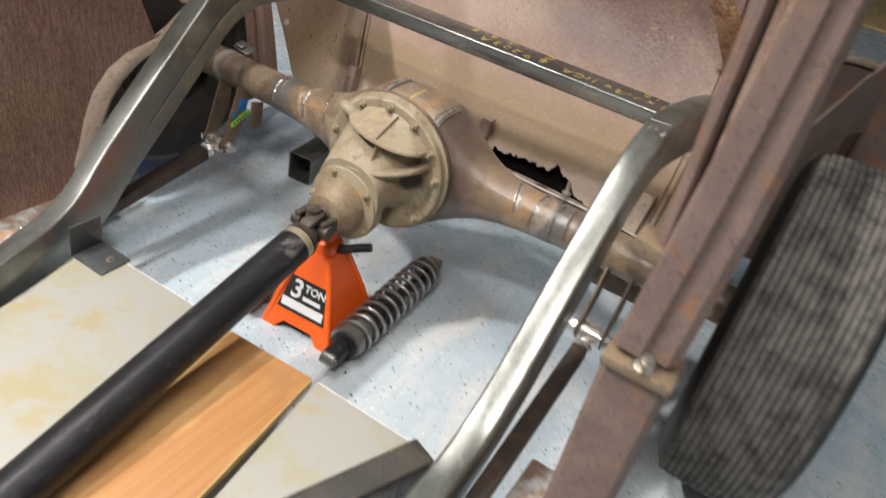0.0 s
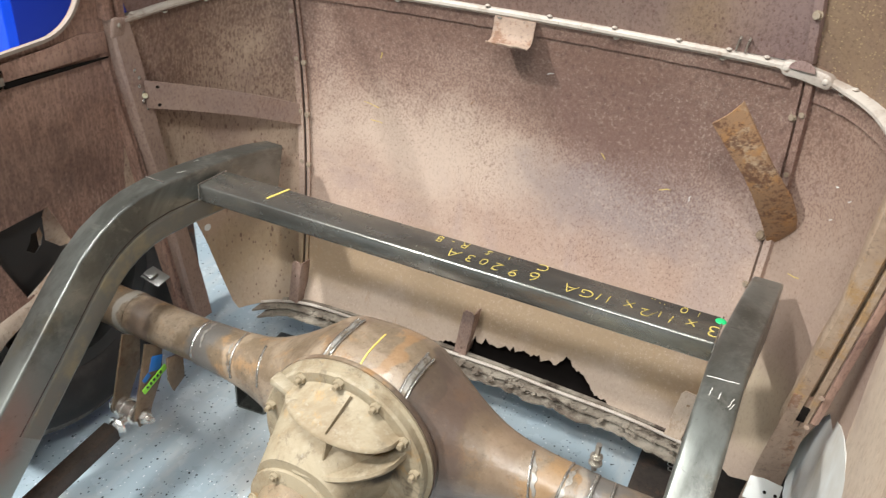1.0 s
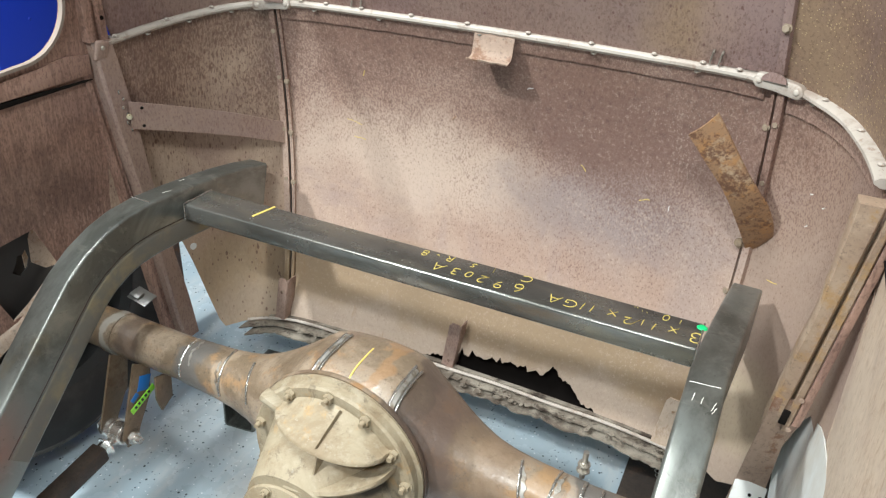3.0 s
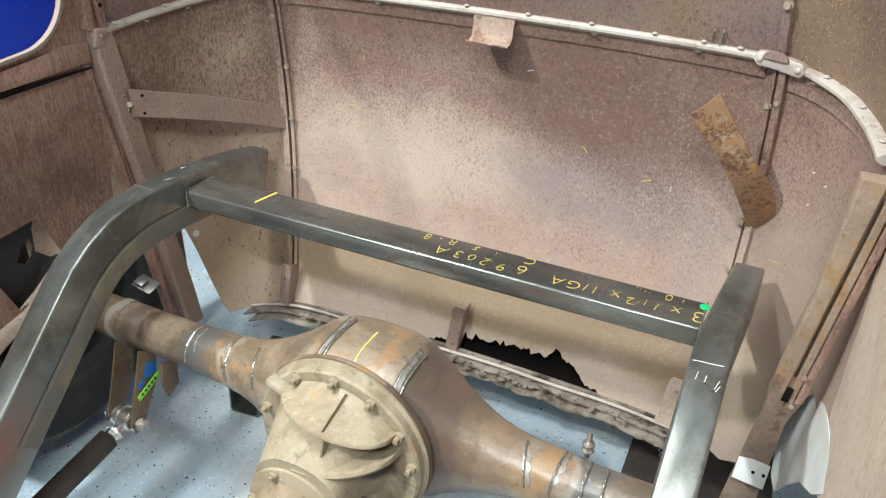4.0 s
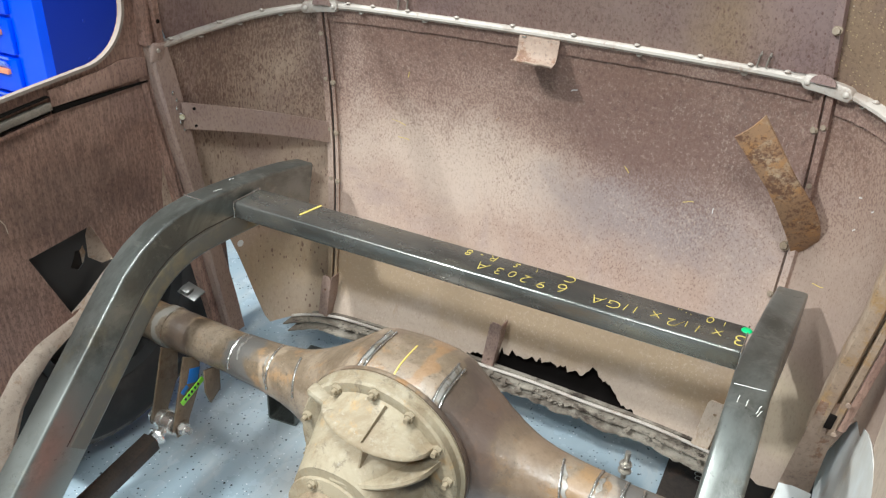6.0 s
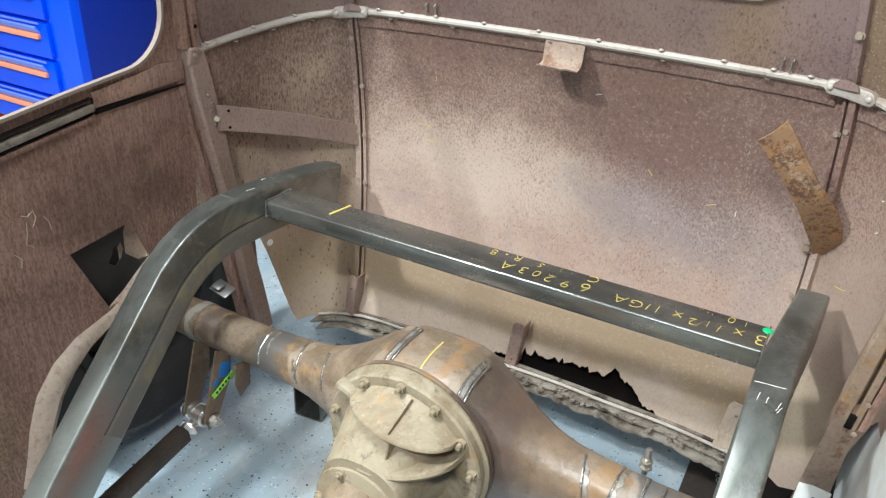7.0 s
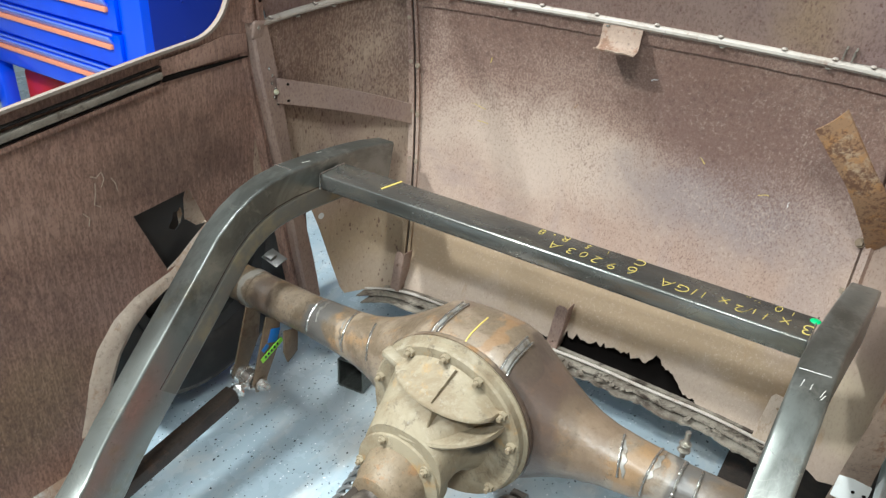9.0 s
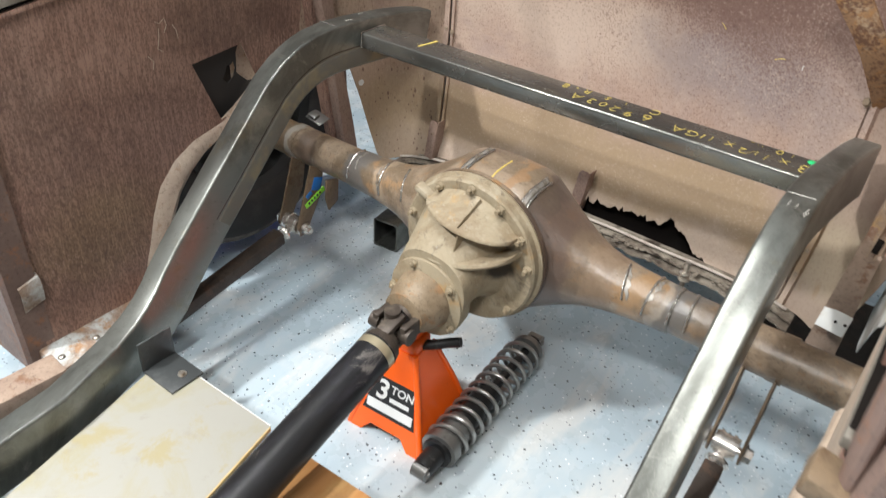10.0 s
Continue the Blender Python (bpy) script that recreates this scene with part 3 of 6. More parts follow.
def hexbolt(bm, m, r=0.008, h=0.006, shank=0.0):
    bmesh.ops.create_cone(bm, cap_ends=True, segments=6, radius1=r, radius2=r * 0.92, depth=h, matrix=m @ Matrix.Translation((0, 0, h / 2)))
    bmesh.ops.create_cone(bm, cap_ends=True, segments=16, radius1=r * 1.35, radius2=r * 1.3, depth=0.002, matrix=m @ Matrix.Translation((0, 0, 0.001)))
    if shank:
        bmesh.ops.create_cone(bm, cap_ends=True, segments=10, radius1=r * 0.55, radius2=r * 0.5, depth=shank, matrix=m @ Matrix.Translation((0, 0, h + shank / 2)))
    return bm


def facing(p, n):
    """A pose at p whose local z axis points along n."""
    return Matrix.Translation(p) @ Vector(n).to_track_quat("Z", "Y").to_matrix().to_4x4()


def plate(bm, outer, holes, place, thick):
    """A sheet with holes: outlines in (a, b), laid into space by place(a, b, depth)."""
    edges, loops = [], []
    for loop in [outer, *holes]:
        vs = [bm.verts.new((a, b, 0)) for a, b in loop]
        es = [bm.edges.new((vs[i], vs[(i + 1) % len(vs)])) for i in range(len(vs))]
        edges += es
        loops.append(vs)
    bmesh.ops.triangle_fill(bm, edges=edges, use_beauty=True)
    flat = {v: (v.co.x, v.co.y) for v in bm.verts}
    faces = [list(f.verts) for f in bm.faces]
    back = {v: bm.verts.new(place(*ab, thick)) for v, ab in flat.items()}
    for v, ab in flat.items():
        v.co = place(*ab, 0)
    for f in faces:
        bm.faces.new([back[v] for v in reversed(f)])
    for vs in loops:
        for i in range(len(vs)):
            a, b = vs[i], vs[(i + 1) % len(vs)]
            bm.faces.new((a, b, back[b], back[a]))
    return bm


def arc(cx, cy, r, a0, a1, n):
    return [(cx + r * math.cos(radians(a0 + (a1 - a0) * k / n)), cy + r * math.sin(radians(a0 + (a1 - a0) * k / n))) for k in range(n + 1)]


def round_rect(x0, y0, x1, y1, r, n=6):
    return arc(x1 - r, y1 - r, r, 0, 90, n) + arc(x0 + r, y1 - r, r, 90, 180, n) + arc(x0 + r, y0 + r, r, 180, 270, n) + arc(x1 - r, y0 + r, r, 270, 360, n)


# ---------------------------------------------------------------- the shop
# Walls and ceiling are out of view; their grey limits the bounced light.
def room():
    bm = bmesh.new()
    box(bm, 14, 14, 0.1, Matrix.Translation((0, 0, -0.05)))
    tagged(part("floor", bm, M_FLOOR), "pale blue epoxy garage floor with black and white flecks", "floor", kind="structure")
    for name, sx, sy, x, y in (("wall_north", 14, 0.15, 0, 7.07), ("wall_south", 14, 0.15, 0, -7.07), ("wall_east", 0.15, 14, 7.07, 0), ("wall_west", 0.15, 14, -7.07, 0)):
        bm = bmesh.new()
        box(bm, sx, sy, 3.4, Matrix.Translation((x, y, 1.7)))
        tagged(part(name, bm, M_WALL), "plain unseen workshop wall, greyed to cut bounced light", "wall", kind="structure")
    bm = bmesh.new()
    box(bm, 14.2, 14.2, 0.1, Matrix.Translation((0, 0, 3.45)))
    tagged(part("ceiling", bm, M_CEIL), "plain unseen workshop ceiling, greyed to cut bounced light", "ceiling", kind="structure")


room()

# ---------------------------------------------------------------- car body shell
# Half plans from the middle of the rear round to the door pillar: near the floor, at half height, at the belt.
LOW = [(0, .465), (.18, .464), (.34, .459), (.44, .452), (.51, .440), (.585, .405), (.64, .335), (.67, .25), (.69, .16), (.70, .08), (.705, 0)]
MID = [(0, .552), (.18, .549), (.34, .540), (.45, .526), (.53, .503), (.605, .455), (.66, .375), (.69, .28), (.705, .19), (.712, .10), (.715, 0)]
TOP = [(0, .465), (.18, .464), (.34, .462), (.44, .459), (.515, .451), (.585, .420), (.635, .365), (.665, .295), (.683, .22), (.695, .12), (.702, 0)]
TOPZ = [1.042, 1.041, 1.039, 1.037, 1.033, 1.023, 1.012, 1.0, .99, .976, .96]
Z0, Z1 = .225, .65


def smooth(table, u):
    i = min(int(u), len(table) - 2)
    f = u - i
    p = [table[max(0, min(len(table) - 1, i + k))] for k in (-1, 0, 1, 2)]
    if i == 0:
        p[0] = (-table[1][0], table[1][1])
    return tuple(0.5 * (2 * b + (c - a) * f + (2 * a - 5 * b + 4 * c - d) * f * f + (3 * b - a - 3 * c + d) * f ** 3) for a, b, c, d in zip(*p))


def belt_z(u):
    return lerp(list(enumerate(TOPZ)), abs(u))


def shell(u, z):
    """A point of the body's inner skin: u counts along the half plan (minus: the car's other side), z is the height."""
    s, a = (-1 if u < 0 else 1), abs(u)
    low, mid, top = smooth(LOW, a), smooth(MID, a), smooth(TOP, a)
    zt = belt_z(a)
    if z > zt:
        f = (z - zt) / 0.5
        return Vector((s * (top[0] - 0.05 * f), top[1] - 0.2 * f, z))
    w0 = (z - Z1) * (z - zt) / ((Z0 - Z1) * (Z0 - zt))
    w1 = (z - Z0) * (z - zt) / ((Z1 - Z0) * (Z1 - zt))
    w2 = (z - Z0) * (z - Z1) / ((zt - Z0) * (zt - Z1))
    return Vector((s * (w0 * low[0] + w1 * mid[0] + w2 * top[0]), w0 * low[1] + w1 * mid[1] + w2 * top[1], z))


def outward(u, z):
    d = shell(u + 0.02, z) - shell(u - 0.02, z)
    n = Vector((-d.y, d.x, 0)).normalized()
    return n if n.dot(Vector((shell(u, z).x, shell(u, z).y + 0.3, 0))) > 0 else -n


def skin(name, u0, u1, nu, zlow, zhigh, nz, mat, parent, label="", inset=0.0, thick=0.0015, drop=None):
    bm = bmesh.new()
    us = [u0 + (u1 - u0) * i / nu for i in range(nu + 1)]
    grid = []
    for u in us:
        a, b = zlow(u), zhigh(u)
        row = []
        for j in range(nz + 1):
            z = a + (b - a) * j / nz
            row.append(shell(u, z) - inset * outward(u, z))
        grid.append(row)
    slab(bm, grid, thick, lambda i, j: outward(us[i], 0.6))
    return part(name, bm, mat, parent, label)


def ragged(u):
    """The eaten lower edge of the rear panel."""
    x = shell(u, 0.3).x
    eat = lerp([(-.2, 0), (-.13, .015), (-.06, .03), (.0, .055), (.06, .055), (.1, .062), (.16, .055), (.185, .062), (.2, .082), (.225, .064), (.25, .056), (.28, .032), (.33, .012), (.36, 0)], x)
    n = noise.noise(Vector((x * 60, 3.1, 0))) * 0.6 + noise.noise(Vector((x * 170, 1.7, 0))) * 0.4
    n += 0.5 * abs(noise.noise(Vector((x * 95, 5.5, 0)))) - 0.15
    return 0.208 + eat + n * 0.024 * min(1, eat * 30)


body = thing("car_body", "stripped rusty brown bare-metal rear half of an old car body shell", "car body")
skin("rear_panel", -4, 4, 220, ragged, lambda u: belt_z(u), 14, M_PANEL, body, "rusty brown steel rear panel with a rusted-out lower edge")
skin("corner_panel", 4.02, 9, 60, lambda u: lerp([(4.0, .215), (5.3, .215), (6.0, .26), (6.7, .40), (7.3, .53), (7.6, .56), (9, .56)], u), lambda u: belt_z(u), 14, M_CORNER, body)
skin("corner_panel", -9, -4.02, 60, lambda u: lerp([(4.0, .215), (6.02, .21), (6.18, .235), (6.45, .31), (6.8, .42), (7.2, .52), (7.5, .56), (9, .56)], abs(u)), lambda u: belt_z(u), 14, M_CORNERDARK, body)


def belt_strip():
    bm = bmesh.new()
    us = [-8.9 + 17.3 * i / 120 for i in range(121)]
    rows = []
    for u in us:
        z = belt_z(u)
        p, n = shell(u, z), outward(u, z)
        w, h = 0.013 + .008 * min(1, max(0, (u - 4.5) / .6)), 0.0082
        ring = [(0.004, -h), (-w * .55, -h), (-w, -h * .4), (-w, h * .2), (-w * .7, h * .75), (0.004, h)]
        rows.append([p + n * a + Vector((0, 0, b)) for a, b in ring])
    sweep(bm, rows, lambda i: rows[i])
    strip = part("belt_strip", bm, M_BELT, body, "dusty pale half-round belt strip with rivets")
    bm = bmesh.new()
    ball(bm, (0, 0, 0), 0.0056, (1, 1, 0.55), 10, 6)
    first = None
    for k in range(26):
        u = -8.7 + 17.4 * k / 25
        if abs(u) > 4.7 and k % 2:
            continue
        z = belt_z(u) + 0.0085
        p = shell(u, belt_z(u)) - outward(u, z) * 0.010
        m4 = Matrix.Translation((p.x, p.y, z))
        if first is None:
            first = part("rivet", bm, M_BELT, strip)
            first.matrix_basis = m4
        else:
            again(first, m4, strip)
    # nuts and lugs under the strip
    bm = hexbolt(bmesh.new(), Matrix.Identity(4), 0.0042, 0.0035)
    n0 = None
    for k in range(13):
        u = -7.9 + 15.4 * k / 12
        p = shell(u, belt_z(u)) - outward(u, 1) * 0.008
        m4 = Matrix.Translation((p.x, p.y, belt_z(u) - .0085)) @ Matrix.Rotation(math.pi, 4, "X")
        if n0 is None:
            n0 = part("nut", bm, M_BOLT, strip)
            n0.matrix_basis = m4
        else:
            again(n0, m4, strip)
    for u in (-1.9, -1.75, 2.55, 2.72):
        bm = bmesh.new()
        p = shell(u, belt_z(u)) - outward(u, 1) * .012
        pipe(bm, [p + Vector((0, 0, .008)), p + Vector((.002, 0, .026)), p + Vector((.004, -.006, .034)), p + Vector((.004, -.013, .030))], .0018, 6)
        part("wire_hook", bm, M_CHANNEL, strip)
    # joint plates with rounded ends, and a domed tab over each
    for s in (1, -1):
        bm = bmesh.new()
        rows = []
        for i in range(25):
            q = i / 12 - 1
            u = s * (4.08 + .62 * q)
            z = belt_z(u)
            p, n = shell(u, z), outward(u, z)
            w = 0.0118 * math.sqrt(max(0.02, 1 - max(0, (abs(q) - .72) / .28) ** 2))
            rows.append([p - n * a + Vector((0, 0, b)) for a, b in ((.018, -w * .7), (.018, w * .7), (.016, w), (.004, w * 1.1), (.004, -w * 1.1), (.016, -w))])
        sweep(bm, rows, lambda i: rows[i])
        cover = part("joint_cover", bm, M_BELT, strip)
        for q in (-.75, .75):
            u = s * (4.08 + .62 * q)
            p = shell(u, belt_z(u)) - outward(u, 1) * .0185
            again(first, facing(p, -outward(u, 1)), cover)
        bm = bmesh.new()
        outline = [(.021, 0), *arc(0, .004, .021, 0, 180, 14), (-.021, 0)]
        pm = shell(s * 4.0, 1.05) - outward(s * 4.0, 1.05) * .014
        pm.z = belt_z(4) + .004
        m4 = Matrix.Translation(pm) @ (-outward(s * 4, 1)).to_track_quat("Z", "Y").to_matrix().to_4x4() @ Matrix.Diagonal((1, .62, 1, 1))
        prism(bm, outline, .003, m4)
        part("dome_tab", bm, M_UPPER, cover)


belt_strip()


def lap(u0, u1, n, drop):
    """The thin turned-down lap of sheet under the belt, with an uneven lower edge."""
    def low(u):
        return belt_z(u) - drop - .0018 * noise.noise(Vector((u * 9, .4, 2))) - .001 * noise.noise(Vector((u * 31, 1.4, 2)))
    skin("lap_edge", u0, u1, n, low, lambda u: belt_z(u) - .006, 3, M_PANEL, body, inset=.0045, thick=.003)


lap(-3.92, 3.75, 160, .036)
lap(4.3, 8.3, 60, .044)


def seam(u, zlow, zhigh, bolts, label=""):
    """A vertical bolted joint strip on the shell."""
    bm = bmesh.new()
    s = 1 if u > 0 else -1
    rows = []
    for j in range(25):
        z = zlow + (zhigh - zlow) * j / 24
        pts = []
        for du, ins in ((-.13, 0.001), (-.115, 0.009), (-.03, 0.010), (-.015, 0.001), (.025, 0.001), (.04, 0.012), (.20, 0.011), (.215, 0.001)):
            uu = u + s * du
            pts.append(shell(uu, z) - outward(uu, z) * ins)
        rows.append(pts)
    slab(bm, rows, 0.003, lambda i, j: outward(u, 0.6))
    strip = part("seam_strip", bm, M_PANEL, body, label)
    bm = bmesh.new()
    rows = []
    for j in range(25):
        z = zlow + (zhigh - zlow) * j / 24
        wob = .006 * noise.noise(Vector((z * 14, u, 0)))
        rows.append([shell(u + s * (du + wob), z) - outward(u, z) * .0032 for du in (-.016, .028)])
    slab(bm, rows, .001, lambda i, j: outward(u, 0.6))
    part("seam_gap", bm, M_DARKRUST, strip, "dark rusted gap between sheets")
    bm = hexbolt(bmesh.new(), Matrix.Identity(4), 0.0052, 0.006)
    first = None
    for z, du in bolts:
        p = shell(u + s * du, z) - outward(u, z) * 0.0085
        m4 = facing(p, -outward(u, z))
        if first is None:
            first = part("bolt", bm, M_BOLTRUST, strip)
            first.matrix_basis = m4
        else:
            again(first, m4, strip)


seam(-4.05, .3, 1.02, [(.97, 0.12), (.86, 0.12), (.73, .12), (.60, .12), (.85, -.075), (.72, -.075), (.59, -.075), (.47, .12)])
seam(4.05, .22, 1.02, [(.96, .12), (.845, .12), (.60, .12), (.36, .12), (.30, .12), (.47, .12), (.95, -.075), (.6, -.075)])

# Upper rear with its window, and the upper corners.
UP_Z = 1.56


def up_place(a, b, d):
    u_top = smooth(TOP, min(abs(a) / .515 * 4, 4))
    f = (b - 1.04) / 0.5
    return Vector((a * (1 - .02 * f), u_top[1] - .2 * f + d, b))


bm = bmesh.new()
outer = [(.515 - 1.03 * k / 24, 1.045) for k in range(25)] + [(-.515, UP_Z), (0, UP_Z), (.515, UP_Z)]
plate(bm, outer, [round_rect(-.39, 1.169, .39, 1.46, .06)], up_place, 0.002)
upper = part("upper_panel", bm, M_UPPER, body, "rusty streaked upper rear panel with a window opening")
bm = bmesh.new()
plate(bm, round_rect(-.400, 1.163, .400, 1.47, .065), [round_rect(-.388, 1.171, .388, 1.455, .055)], lambda a, b, d: up_place(a, b, d - 0.008), 0.007)
part("window_flange", bm, M_FLANGE, upper, "cream window flange")
for s in (1, -1):
    skin("upper_corner", s * 4.03, s * 8.7, 30, lambda u: belt_z(u) + .004, lambda u: UP_Z, 8, M_UPPER if s < 0 else M_CORNERUP, body)
    bm = bmesh.new()
    rows = []
    for j in range(10):
        z = 1.05 + (UP_Z - 1.05) * j / 9
        rows.append([shell(s * u, z) - outward(s * u, z) * i for u, i in ((3.93, .001), (3.95, .010), (4.15, .010), (4.17, .001))])
    slab(bm, rows, .003, lambda i, j: outward(s * 4, .6))
    st = part("upper_seam_strip", bm, M_UPPER, body)
    bm = hexbolt(bmesh.new(), Matrix.Identity(4), 0.0062, 0.007)
    b0 = part("bolt", bm, M_BOLTRUST, st)
    b0.matrix_basis = facing(shell(s * 4.08, 1.13) - outward(s * 4, 1.13) * .011, -outward(s * 4, 1.1))
    again(b0, facing(shell(s * 4.08, 1.32) - outward(s * 4, 1.32) * .011, -outward(s * 4, 1.1)), st)

# Side walls with wheel arch, window opening and, on one side, a square hole.
SILL_Z = .10


def side_x(y, z):
    return lerp([(.1, .695), (.62, .714), (.97, .702), (1.56, .65)], z)


def side_wall(s):
    arch = [(-.401, .194), (-.388, .222), (-.375, .251), (-.352, .31), (-.324, .364), (-.285, .408), (-.241, .442), (-.20, .461), (-.158, .475), (-.12, .50), (-.08, .53), (-.04, .555), (0, .575), (.04, .59), (.074, .60), (.12, .61)]
    outer = [*reversed(arch), (-.41, SILL_Z), (-.70, SILL_Z), (-.70, .35), (-.70, .62), (-.70, .8), (-.70, .97), (-.70, 1.2), (-.70, UP_Z), (.12, UP_Z), (.12, 1.2), (.12, .97), (.12, .8)]
    window = [(-.60, .903), (-.34, .936), (-.17, .957), *arc(-.054, 1.070, .10, -82, -4, 10), (.049, 1.545), (-.60, 1.545)]
    holes = [window]
    if s < 0:
        holes.append([(-.226, .643), (-.168, .491), (-.028, .505), (-.085, .656)])
    bm = bmesh.new()
    plate(bm, outer, holes, lambda a, b, d: Vector((s * (side_x(a, b) + d), a, b)), 0.002)
    wall = part("side_panel", bm, M_SIDE if s < 0 else M_SIDEPALE, body, "brown rust-streaked inner side panel" if s < 0 else "pale pinkish inner side panel")
    bm = bmesh.new()
    lip = [(y, z) for y, z in arch if s < 0 or y < -.14]
    rows = []
    for i, (y, z) in enumerate(lip):
        a, b = lip[max(0, i - 1)], lip[min(len(lip) - 1, i + 1)]
        n = Vector((0, -(b[1] - a[1]), b[0] - a[0])).normalized()
        g = lerp([(-.40, 1), (-.30, .9), (-.2, .35), (-.1, .1), (.12, .1)], y)
        rows.append([Vector((s * (.712 + w), y, z)) + n * r for w, r in ((.004, .052 * g + .004), (-.008 * g, .046 * g + .002), (-.018 * g - .002, .026 * g), (-.022 * g - .002, .004), (-.012, -.012), (.03, -.026), (.045, -.02), (.006, 0))])
    sweep(bm, rows, lambda i: rows[i])
    part("wheel_arch_lip", bm, M_LOWPAINT if s < 0 else M_SIDEPALE, wall, "pale worn wheel arch flange")
    bm = bmesh.new()
    frame_out = [(-.606, .897), (-.34, .930), (-.17, .951), *arc(-.054, 1.070, .106, -82, -4, 10), (.055, 1.552), (-.606, 1.552)]
    plate(bm, frame_out, [window], lambda a, b, d: Vector((s * (side_x(a, b) - .010 + d), a, b)), 0.010)
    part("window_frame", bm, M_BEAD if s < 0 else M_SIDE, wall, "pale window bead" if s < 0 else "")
    bm = bmesh.new()
    prism(bm, [(-.125, .913), (.095, .922), (.095, .96), (.04, .965), (-.02, .955), (-.125, .944)], .006, pose(s * .7, 0, 0, 90, 0, 90) @ pose(0, 0, -.003), .001)
    part("garnish_end", bm, M_SIDE, wall)
    # A dark strip stands for the shadow line under the garnish.
    bm = bmesh.new()
    prism(bm, [(-.125, .901), (.095, .910), (.095, .9125), (-.125, .9125)], .004, pose(s * .7, 0, 0, 90, 0, 90) @ pose(0, 0, -.002), 0)
    part("garnish_shadow_strip", bm, M_DARK, wall)
    # The dark strips among these stand for shaded gaps in the channel.
    for dz, w, h, mat in ((-.010, .003, .024, M_DARK), (-.027, .014, .014, M_CHANNEL), (-.039, .005, .010, M_DARK), (-.048, .010, .009, M_SIDE)):
        bm = bmesh.new()
        a, b = Vector((s * (.706 - w / 2), -.128, .944 + dz)), Vector((s * (.706 - w / 2), -.66, .879 + dz))
        box(bm, w, h, (b - a).length, Matrix.Translation((a + b) / 2) @ (b - a).to_track_quat("Z", "X").to_matrix().to_4x4(), .002)
        part("window_channel", bm, mat, wall)
    return wall


wall_l = side_wall(-1)
bm = bmesh.new()
plate(bm, [(-.25, .66), (-.19, .46), (-.0, .47), (-.012, .545), (-.062, .552), (-.092, .58), (-.088, .63), (-.062, .68)], [[(-.135, .575), (-.122, .592), (-.118, .606), (-.106, .603), (-.098, .612), (-.094, .592), (-.102, .574), (-.118, .562)]], lambda a, b, d: Vector((-.733 - d, a, b)), .002)
part("backing_sheet", bm, M_LABEL, wall_l, "black sheet behind the square hole")
bm = bmesh.new()
prism(bm, [(-.095, .53), (.02, .53), (.02, .69), (-.095, .69)], .002, pose(-.752, 0, 0, 90, 0, 90))
part("inner_sheet", bm, M_LOWPAINT, wall_l, "tan inner sheet behind the square hole")
# A pale disc stands for light showing through a small hole.
bm = rod(bmesh.new(), shell(-6.75, .455) - outward(-6.75, .455) * .0008, shell(-6.75, .455) - outward(-6.75, .455) * .0014, .009, seg=20)
part("hole_light_disc", bm, M_CARD, body, "pale disc for the light floor seen through a hole")
wall_r = side_wall(1)


def outer_skin(s):
    def px(y, z):
        return lerp([(-.72, .760), (-.30, .765), (-.10, .80), (.1, .86), (.42, .87)], y) - .06 * max(0, (z - 1.0)) - .05 * max(0, .45 - z)
    arch = arc(0, .415, .40, -48, 228, 40)
    high = UP_Z if s > 0 else .84
    outer = [(.42, .12), (.27, .12), *arch, (-.27, .12), (-.72, .12), (-.72, high), (.42, high)]
    bm = bmesh.new()
    plate(bm, outer, [round_rect(-.60, .93, .04, 1.42, .09)] if s > 0 else [], lambda a, b, d: Vector((s * (px(a, b) + d), a, b)), 0.002)
    part("outer_panel", bm, M_PILLAR, body, "reddish brown rusty outer side panel")


outer_skin(1)
outer_skin(-1)


def rear_fender():
    """The flared end of the rear fender behind the wheel, with a rolled upper edge and a bolt hole."""
    def place(a, b, d):
        return Vector((a, .44 + .10 * max(0, a - .9) + .05 * (b - .6) + d, b))
    bm = bmesh.new()
    outer = [(.735, .30), (1.10, .30), (1.12, .60), (1.08, .74), (1.00, .815), (.90, .838), (.80, .838), (.735, .83)]
    plate(bm, outer, [arc(.806, .688, .008, 0, 340, 12)], place, .002)
    f = part("rear_fender", bm, M_PILLAR, body, "reddish brown rusty fender with a bolt hole")
    # The rolled edge is given a pale colour in place of a highlight.
    bm = bmesh.new()
    pipe(bm, [place(a, b, -.004) for a, b in ((.735, .832), (.80, .84), (.90, .84), (1.0, .817), (1.08, .742))], .009, 10)
    part("rolled_edge", bm, M_LOWPAINT, f, "rolled edge coloured pale for its highlight")


rear_fender()
bm = bmesh.new()
plate(bm, [(-.06, .60), (-.037, .616), (.042, .618), (.10, .61), (.144, .595), (.22, .56), (.279, .517), (.34, .45), (.39, .38), (.42, .30), (.34, .26), (.25, .30), (.18, .385), (.10, .47), (0, .54)], [], lambda a, b, d: Vector((side_x(a, b) - .006 + .004 * math.sin(8 * (a + b)) ** 2 + d, a, b)), .002)
part("wheel_tub", bm, M_PALEGREY, body, "pale grey wheel tub, lightened to stand for lamp light")


